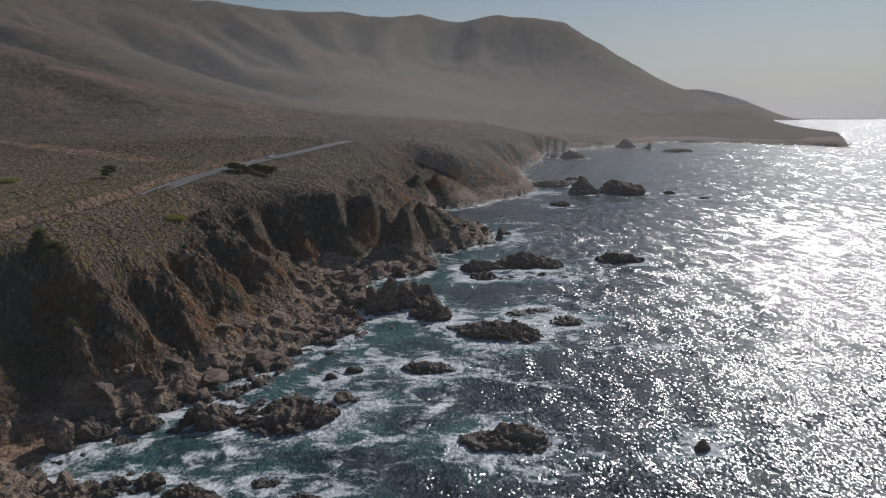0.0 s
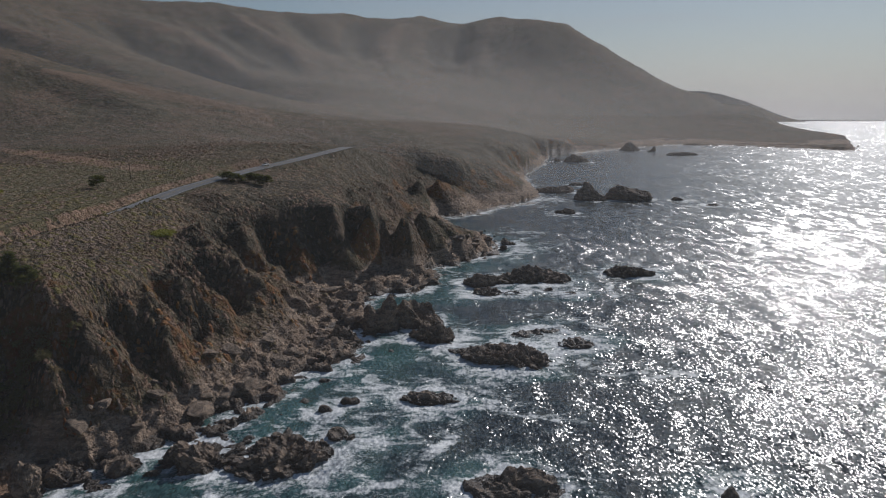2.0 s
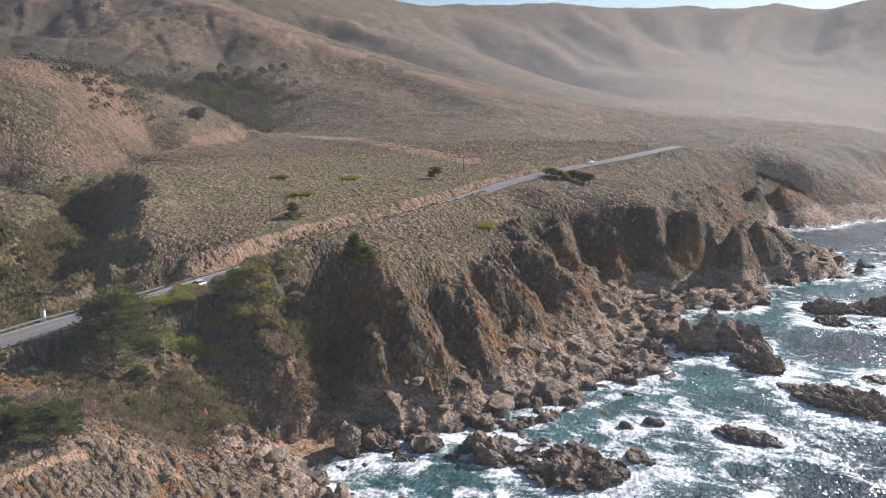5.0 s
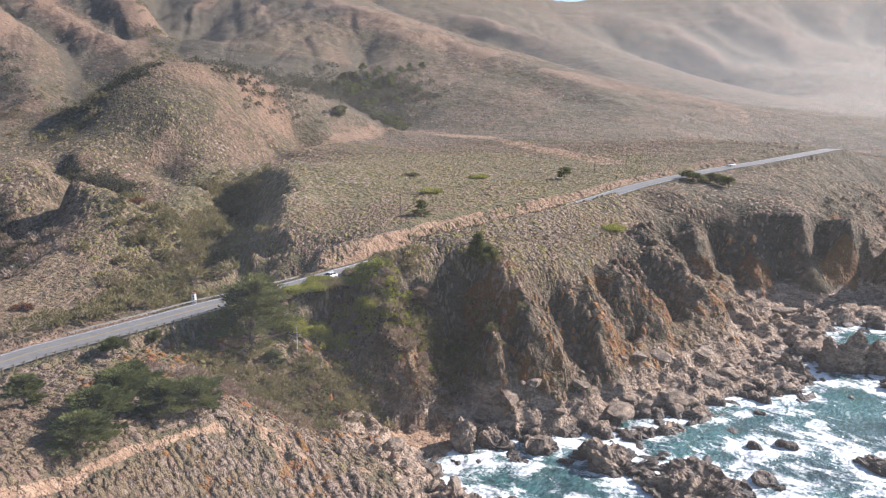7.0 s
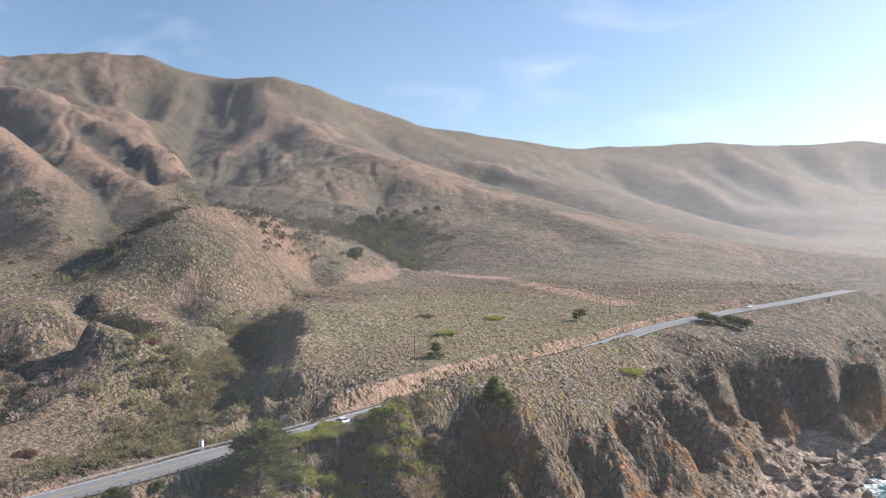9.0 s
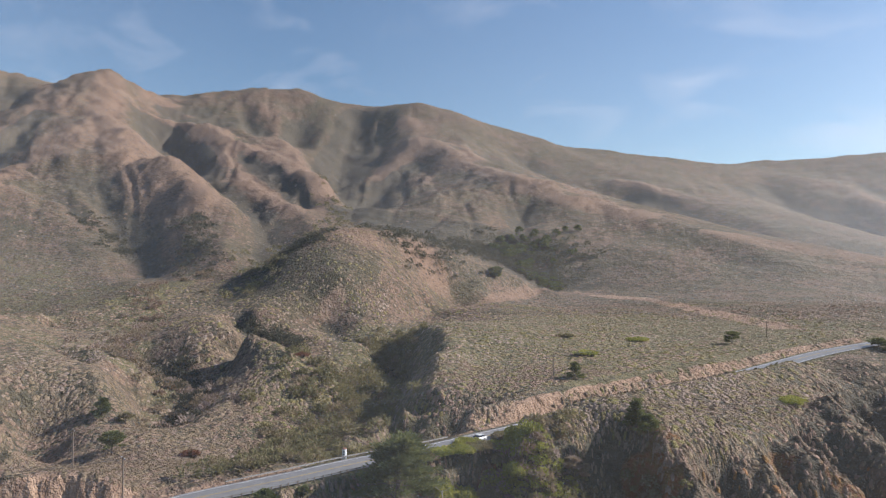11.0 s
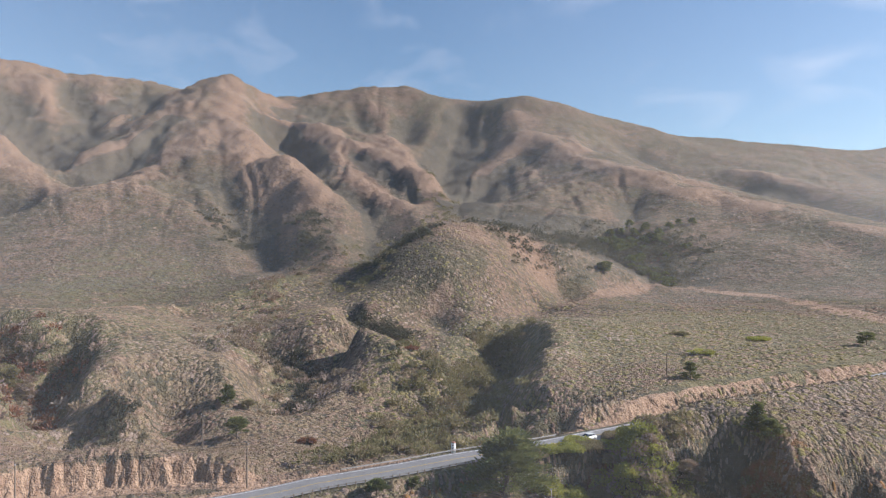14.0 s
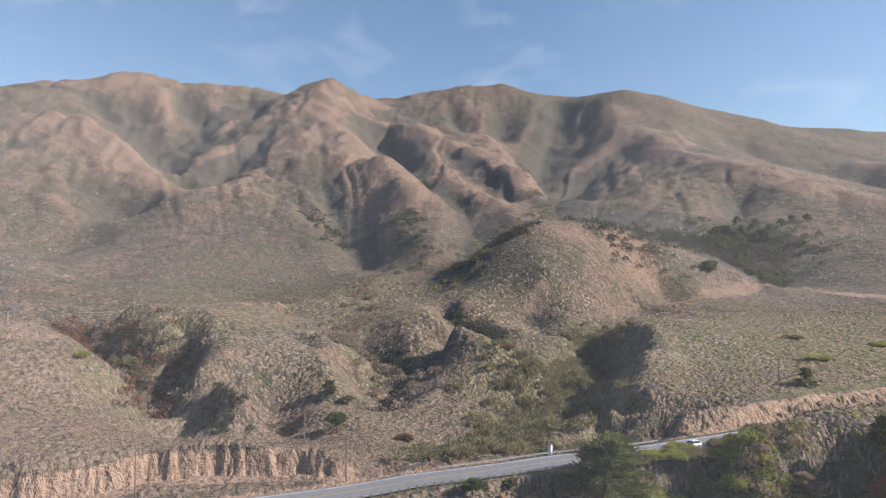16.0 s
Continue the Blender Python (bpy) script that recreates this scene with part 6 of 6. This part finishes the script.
DARK_LEAF = leaf_material("dark_leaf", (0.095, 0.090, 0.058), (0.125, 0.115, 0.072), (0.155, 0.140, 0.095))
thicket("thicket", [(-413, 324, 0), (-418, 352, 0), (-419, 374, 0)], 14, 90, 3.2, 342, DARK_LEAF, "dark oaks and conifers crowding the hollow", 70, 1.2)
thicket("thicket", [(-517, 477, 0), (-512, 506, 0), (-507, 529, 0)], 16, 110, 4.0, 398, DARK_LEAF, "dark conifers filling the hollow", 70, 1.2)
thicket("thicket", [(-506, 535, 0), (-496, 561, 0), (-468, 573, 0)], 22, 190, 4.4, 348, DARK_LEAF, "dark conifers filling the hollow", 70, 1.2)
thicket("thicket", [(-452, 506, 0), (-436, 516, 0), (-427, 532, 0)], 10, 110, 3.4, 395, DARK_LEAF, "dark oaks along the foot of the hollow", 70, 1.2)
thicket("thicket", [(-444, 244, 0), (-422, 248, 0), (-420, 265, 0)], 7, 80, 2.6, 351, DARK_LEAF, "dark brush in the crease behind the rounded hill", 70, 1.2)
thicket("thicket", [(-645, 260, 0), (-573, 234, 0), (-503, 211, 0)], 9, 110, 2.8, 412, DARK_LEAF, "dark brush in the crease of the slope", 70, 1.2)
thicket("thicket", [(-758, 199, 0), (-697, 202, 0), (-638, 198, 0)], 9, 90, 2.6, 366, DARK_LEAF, "dark brush on the shaded side of the gully", 70, 1.2)
thicket("thicket", [(-290, 38, 0), (-284, 36, 0), (-266, 33, 0)], 4, 70, 2.0, 421, DARK_LEAF, "dark brush on the shaded bank", 70, 1.2)
thicket("thicket", [(-285, 108, 0), (-276, 117, 0), (-261, 118, 0), (-222, 97, 0)], 5, 110, 2.0, 363, DARK_LEAF, "dark brush on the shaded bank", 70, 1.2)
thicket("thicket", [(-360, 184, 0), (-337, 190, 0), (-323, 198, 0)], 4, 80, 2.0, 421, DARK_LEAF, "dark brush on the shaded bank", 70, 1.2)
thicket("thicket", [(-202, 45, 0), (-195, 43, 0), (-190, 40, 0)], 3.5, 60, 1.1, 366, DARK_LEAF, "dark brush on the shaded bank", 70, 1.2)

# the conifer grove in the hollow
rng = np.random.RandomState(401)
proto = []
for k in range(3):
    proto.append(tree("grove_tree", -505 + 9 * k, 560 + 6 * k, 8 + 1.5 * k, 5.2, 410 + k, "dark conifer in the hollow's grove", layers=20, per=70, size=0.9, shape="cypress", start=0.1))
for k in range(46):
    gx, gy = rng.normal(-500, 26), rng.normal(560, 26)
    s = rng.uniform(0.7, 1.15)
    t = copy_thing(proto[k % 3], pose(gx, gy, float(ground_at(gx, gy)[0]) - 0.3, 0, 0, rng.uniform(0, 360)) @ Matrix.Diagonal((s, s, s, 1)))
for k in range(24):
    gx, gy = rng.normal(-425, 16), rng.normal(500, 9)
    t = copy_thing(proto[k % 3], pose(gx, gy, float(ground_at(gx, gy)[0]) - 0.3, 0, 0, rng.uniform(0, 360)) @ Matrix.Diagonal((0.8, 0.8, 0.55, 1)))


# ---- boulders along the shore ----
def boulders(name, n, seed, label, shift=0.0, small=0.5, big=1.9, flat_by=1.0):
    rng = np.random.RandomState(seed)
    bm = bmesh.new()
    bmesh.ops.create_icosphere(bm, subdivisions=2, radius=1.0)
    base = np.array([v.co[:] for v in bm.verts])
    tri = np.array([[v.index for v in f.verts] for f in bm.faces])
    bm.free()
    k = rng.randint(0, len(coast_arr), n * 6)
    px, py = coast_arr[k, 0] + rng.normal(scale=7, size=n * 6), coast_arr[k, 1] + rng.normal(scale=7, size=n * 6)
    px = px - shift * rng.uniform(0, 1, n * 6)
    py = py + 0.5 * shift * rng.uniform(-0.3, 1, n * 6)
    ok = (py > (105 if shift == 0 else 145)) & (py < 430) & (np.hypot(px + 88, py - 133) > 8) & (ground_at(px, py) < 11)
    px, py = px[ok][:n], py[ok][:n]
    m = len(px)
    pz = np.maximum(ground_at(px, py), -0.6)
    s = small + big * rng.uniform(0, 1, m) ** 2.2
    co = []
    for i in range(m):
        sc = s[i] * np.array((rng.uniform(0.8, 1.5), rng.uniform(0.7, 1.2), flat_by * rng.uniform(0.55, 0.95)))
        w = base + 0.20 * np.sin(base[:, [1, 2, 0]] * rng.uniform(2, 4.5) + rng.uniform(0, 6, 3)) + rng.normal(scale=0.055, size=base.shape)
        for _ in range(7):
            d = rng.normal(size=3)
            d /= np.linalg.norm(d)
            w = w - np.maximum(w @ d - rng.uniform(0.45, 0.8), 0)[:, None] * d
        t = rng.uniform(0, 6.28)
        rot = np.array(((math.cos(t), -math.sin(t), 0), (math.sin(t), math.cos(t), 0), (0, 0, 1)))
        co.append((w * sc) @ rot.T + (px[i], py[i], pz[i] - 0.05 * s[i]))
    fa = (tri[None] + len(base) * np.arange(m)[:, None, None]).reshape(-1, 3)
    me = grid_mesh(name, np.concatenate(co), fa, ROCK, False)
    return tagged(new(name, me), label, "boulders", kind="stuff")


boulders("shore_boulders", 300, 501, "tumbled grey and tan boulders along the waterline")
boulders("shore_ledges", 130, 503, "broken tan ledges at the foot of the cliffs", 16, 1.0, 2.6, 0.6)


# ---- roadside ----
def at_road(yy, off):
    """Place and heading on the road at a given y, set off inland (+) or seaward (-)."""
    k = int(np.argmin(np.abs(fine_road[:, 1] - yy)))
    t = fine_road[min(k + 1, len(fine_road) - 1)] - fine_road[k - 1]
    t /= np.linalg.norm(t[:2])
    return fine_road[k] + off * np.array((-t[1], t[0], 0)), math.degrees(math.atan2(-t[0], t[1]))


def guardrail(y0, y1, off, label):
    root = new("guardrail")
    p0, _ = at_road(y0, off)
    root.location = p0
    ys = np.arange(y0, y1, 1.9)
    pts = []
    post = None
    for yy in ys:
        p, h = at_road(yy, off)
        q = p - p0
        pts.append(q)
        bm = bmesh.new()
        bmesh.ops.create_cube(bm, size=1.0, matrix=Matrix.Diagonal((0.15, 0.18, 1.15, 1)))
        bmesh.ops.bevel(bm, geom=bm.edges[:], offset=0.012, segments=1, affect="EDGES")
        if post is None:
            post = part("post", bm, WOOD, root)
            po = post
        else:
            bm.free()
            po = post.copy()
            scene.collection.objects.link(po)
        po.location = (q[0], q[1], q[2] + 0.28)
        po.rotation_euler = (0, 0, radians(h))
    bm = bmesh.new()
    prof = [(0.0, 0.45), (0.05, 0.50), (0.0, 0.57), (0.0, 0.63), (0.05, 0.70), (0.0, 0.75), (-0.02, 0.75), (-0.02, 0.45)]
    rows = []
    sgn = -1 if off > 0 else 1
    for q in pts:
        rows.append([bm.verts.new((q[0] + sgn * (-0.12 - a), q[1], q[2] + b)) for a, b in prof])
    for a, b in zip(rows[:-1], rows[1:]):
        for k in range(len(prof)):
            bm.faces.new((a[k], b[k], b[(k + 1) % len(prof)], a[(k + 1) % len(prof)]))
    bmesh.ops.recalc_face_normals(bm, faces=bm.faces)
    part("rail", bm, STEEL, root)
    return tagged(root, label, "guardrail", "guardrails")


guardrail(52, 137, -4.9, "weathered steel guardrail on dark wooden posts, seaward verge")
guardrail(80, 136, 4.9, "weathered steel guardrail on the inland verge")

cabinet = new("roadside_cabinet")
cabinet.location = (-136.6, 108.3, float(ground_at(-136.6, 108.3)[0]) - 0.1)
bm = bmesh.new()
bmesh.ops.create_cone(bm, cap_ends=True, segments=20, radius1=0.52, radius2=0.52, depth=2.3, matrix=Matrix.Translation((0, 0, 1.15)))
part("body", bm, PAINT_WHITE, cabinet)
bm = bmesh.new()
bmesh.ops.create_cone(bm, cap_ends=True, segments=20, radius1=0.56, radius2=0.40, depth=0.22, matrix=Matrix.Translation((0, 0, 2.41)))
part("cap", bm, plain("rust_cap", (0.30, 0.14, 0.09), 0.8), cabinet, "rusty red cap")
for k in range(3):
    bm = bmesh.new()
    bmesh.ops.create_cube(bm, size=1.0, matrix=Matrix.Translation((0.36, -0.36, 0.6 + 0.6 * k)) @ Matrix.Rotation(radians(45), 4, "Z") @ Matrix.Diagonal((0.3, 0.12, 0.28, 1)))
    bmesh.ops.create_cube(bm, size=1.0, matrix=Matrix.Translation((0.36, -0.36, 0.6 + 0.6 * k)) @ Matrix.Rotation(radians(-45), 4, "Z") @ Matrix.Diagonal((0.3, 0.12, 0.28, 1)))
    part("panel", bm, WIRE, cabinet, "dark panel")
tagged(cabinet, "white upright marker drum with dark panels beside the road", "marker")

POLES = [(-140.5, 61.5, 9.5), (-157.5, 56.5, 8.5), (-151.5, 21.5, 8.5), (-150.0, 196.0, 7.0), (-143.0, 330.0, 7.0), (-305.0, -12.0, 9.0)]
tops = []
for px, py, ph in POLES:
    pole = new("utility_pole")
    pz = float(ground_at(px, py)[0])
    pole.location = (px, py, pz - 0.4)
    bm = bmesh.new()
    tube(bm, (0, 0, 0), (0, 0, ph + 0.4), 0.17, 0.11, 9)
    part("shaft", bm, WOOD, pole)
    bm = bmesh.new()
    bmesh.ops.create_cube(bm, size=1.0, matrix=Matrix.Translation((0, 0, ph - 0.1)) @ Matrix.Rotation(radians(8), 4, "Z") @ Matrix.Diagonal((2.0, 0.11, 0.13, 1)))
    bmesh.ops.bevel(bm, geom=bm.edges[:], offset=0.01, segments=1, affect="EDGES")
    part("crossarm", bm, WOOD, pole)
    for s in (-0.9, 0.0, 0.9):
        bm = bmesh.new()
        bmesh.ops.create_cone(bm, cap_ends=True, segments=8, radius1=0.07, radius2=0.04, depth=0.18, matrix=Matrix.Translation((s, 0.02, ph + 0.06)))
        part("insulator", bm, PAINT_WHITE, pole)
    tagged(pole, "weathered wooden utility pole with crossarm", "pole", "utility poles")
    tops.append(Vector((px, py, pz - 0.4 + ph + 0.1)))
for a, b in ((0, 1), (0, 2), (0, 3), (3, 4), (1, 5)):
    for s in (-0.9, 0.9):
        bm = bmesh.new()
        p, q = tops[a] + Vector((s, 0, 0)), tops[b] + Vector((s, 0, 0))
        sag = 0.012 * (q - p).length
        pts = [p.lerp(q, t / 14) - Vector((0, 0, sag * 4 * (t / 14) * (1 - t / 14))) for t in range(15)]
        for u, v in zip(pts[:-1], pts[1:]):
            tube(bm, u, v, 0.028, 0.028, 4)
        tagged(part("power_line", bm, WIRE), "thin dark power line slung between wooden poles", "cable", "power lines")


# ---- vehicles ----
CAR_WHITE = plain("car_paint", (0.72, 0.72, 0.70), 0.25, 0.1, 0.03, 1, 0.0)
GLASS = plain("dark_glass", (0.02, 0.025, 0.03), 0.08, 0.0, 0.1, 1, 0.0)
TYRE = plain("tyre_rubber", (0.02, 0.02, 0.02), 0.9, 0, 0.2, 4, 0.003)
LAMP = plain("lamp_lens", (0.55, 0.53, 0.5), 0.15, 0, 0.05, 4, 0.0)
TAIL = plain("tail_lens", (0.35, 0.02, 0.02), 0.2, 0, 0.05, 4, 0.0)


def hull(bm, sections):
    """Skin through cross-sections (y, half width low, half width high, z low, z high)."""
    rows = []
    for y0, wl, wh, z0, z1 in sections:
        m = 0.5 * (z0 + z1)
        rows.append([bm.verts.new(v) for v in ((-wl, y0, z0), (-wl * 1.02, y0, m), (-wh, y0, z1 - 0.04), (-wh * 0.9, y0, z1), (wh * 0.9, y0, z1), (wh, y0, z1 - 0.04), (wl * 1.02, y0, m), (wl, y0, z0))])
    for a, b in zip(rows[:-1], rows[1:]):
        for k in range(8):
            bm.faces.new((a[k], a[(k + 1) % 8], b[(k + 1) % 8], b[k]))
    bm.faces.new(rows[0][::-1])
    bm.faces.new(rows[-1])
    bmesh.ops.recalc_face_normals(bm, faces=bm.faces)


def car(name, yy, off, flip, tall, label):
    p, h = at_road(yy, off)
    root = new(name)
    root.location = (p[0], p[1], p[2] + 0.11)
    root.rotation_euler = (0, 0, radians(h + (180 if flip else 0)))
    bm = bmesh.new()
    hull(bm, [(-2.25, 0.72, 0.70, 0.45, 0.85), (-2.15, 0.84, 0.82, 0.30, 0.98), (-0.9, 0.90, 0.87, 0.26, 1.02), (0.8, 0.90, 0.87, 0.26, 1.00), (1.7, 0.88, 0.82, 0.28, 0.92), (2.2, 0.80, 0.74, 0.34, 0.80), (2.3, 0.66, 0.62, 0.42, 0.66)])
    part("body", bm, CAR_WHITE, root, smooth=True)
    bm = bmesh.new()
    back = -2.1 if tall else -1.7
    hull(bm, [(back, 0.80, 0.70, 0.95, 1.05), (back + 0.25, 0.82, 0.66, 0.95, 1.45 + 0.3 * tall), (0.2, 0.82, 0.66, 0.95, 1.45 + 0.3 * tall), (1.15, 0.80, 0.74, 0.92, 1.02)])
    part("windows", bm, GLASS, root, "dark window glass", smooth=False)
    bm = bmesh.new()
    bmesh.ops.create_cube(bm, size=1.0, matrix=Matrix.Translation((0, (back + 0.3) / 2, 1.46 + 0.3 * tall)) @ Matrix.Diagonal((1.30, 0.1 - back, 0.06, 1)))
    bmesh.ops.bevel(bm, geom=bm.edges[:], offset=0.02, segments=2, affect="EDGES")
    part("roof", bm, CAR_WHITE, root)
    for s in (-1, 1):
        for y0 in ((back + 0.1, -0.95, 0.15) if tall else (-0.75, 0.2)):
            bm = bmesh.new()
            tube(bm, (s * 0.825, y0, 0.95), (s * 0.67, y0 + (0.12 if y0 < -1 else 0.0), 1.46 + 0.3 * tall), 0.05, 0.05, 4)
            part("pillar", bm, CAR_WHITE, root)
        for y0 in (-1.38, 1.38):
            bm = bmesh.new()
            bmesh.ops.create_cone(bm, cap_ends=True, segments=20, radius1=0.34, radius2=0.34, depth=0.22, matrix=Matrix.Translation((s * 0.82, y0, 0.34)) @ Matrix.Rotation(radians(90), 4, "Y"))
            bmesh.ops.bevel(bm, geom=[e for e in bm.edges if len(e.link_faces) == 2 and e.calc_face_angle() > 1], offset=0.04, segments=2, affect="EDGES")
            wheel = part("wheel", bm, TYRE, root, "black tyre")
            bm = bmesh.new()
            bmesh.ops.create_cone(bm, cap_ends=True, segments=16, radius1=0.21, radius2=0.18, depth=0.24, matrix=Matrix.Translation((s * 0.83, y0, 0.34)) @ Matrix.Rotation(radians(90), 4, "Y"))
            part("rim", bm, STEEL, wheel)
        for y0, mt, nm in ((2.22, LAMP, "headlight"), (-2.2, TAIL, "tail_light")):
            bm = bmesh.new()
            bmesh.ops.create_cube(bm, size=1.0, matrix=Matrix.Translation((s * 0.6, y0, 0.72)) @ Matrix.Diagonal((0.28, 0.12, 0.14, 1)))
            bmesh.ops.bevel(bm, geom=bm.edges[:], offset=0.02, segments=1, affect="EDGES")
            part(nm, bm, mt, root)
    return tagged(root, label, "car", "cars")


car("car", 139.5, -1.8, True, False, "white saloon car on the coast road")
car("car", 372, 1.8, True, False, "white car far along the coast road")
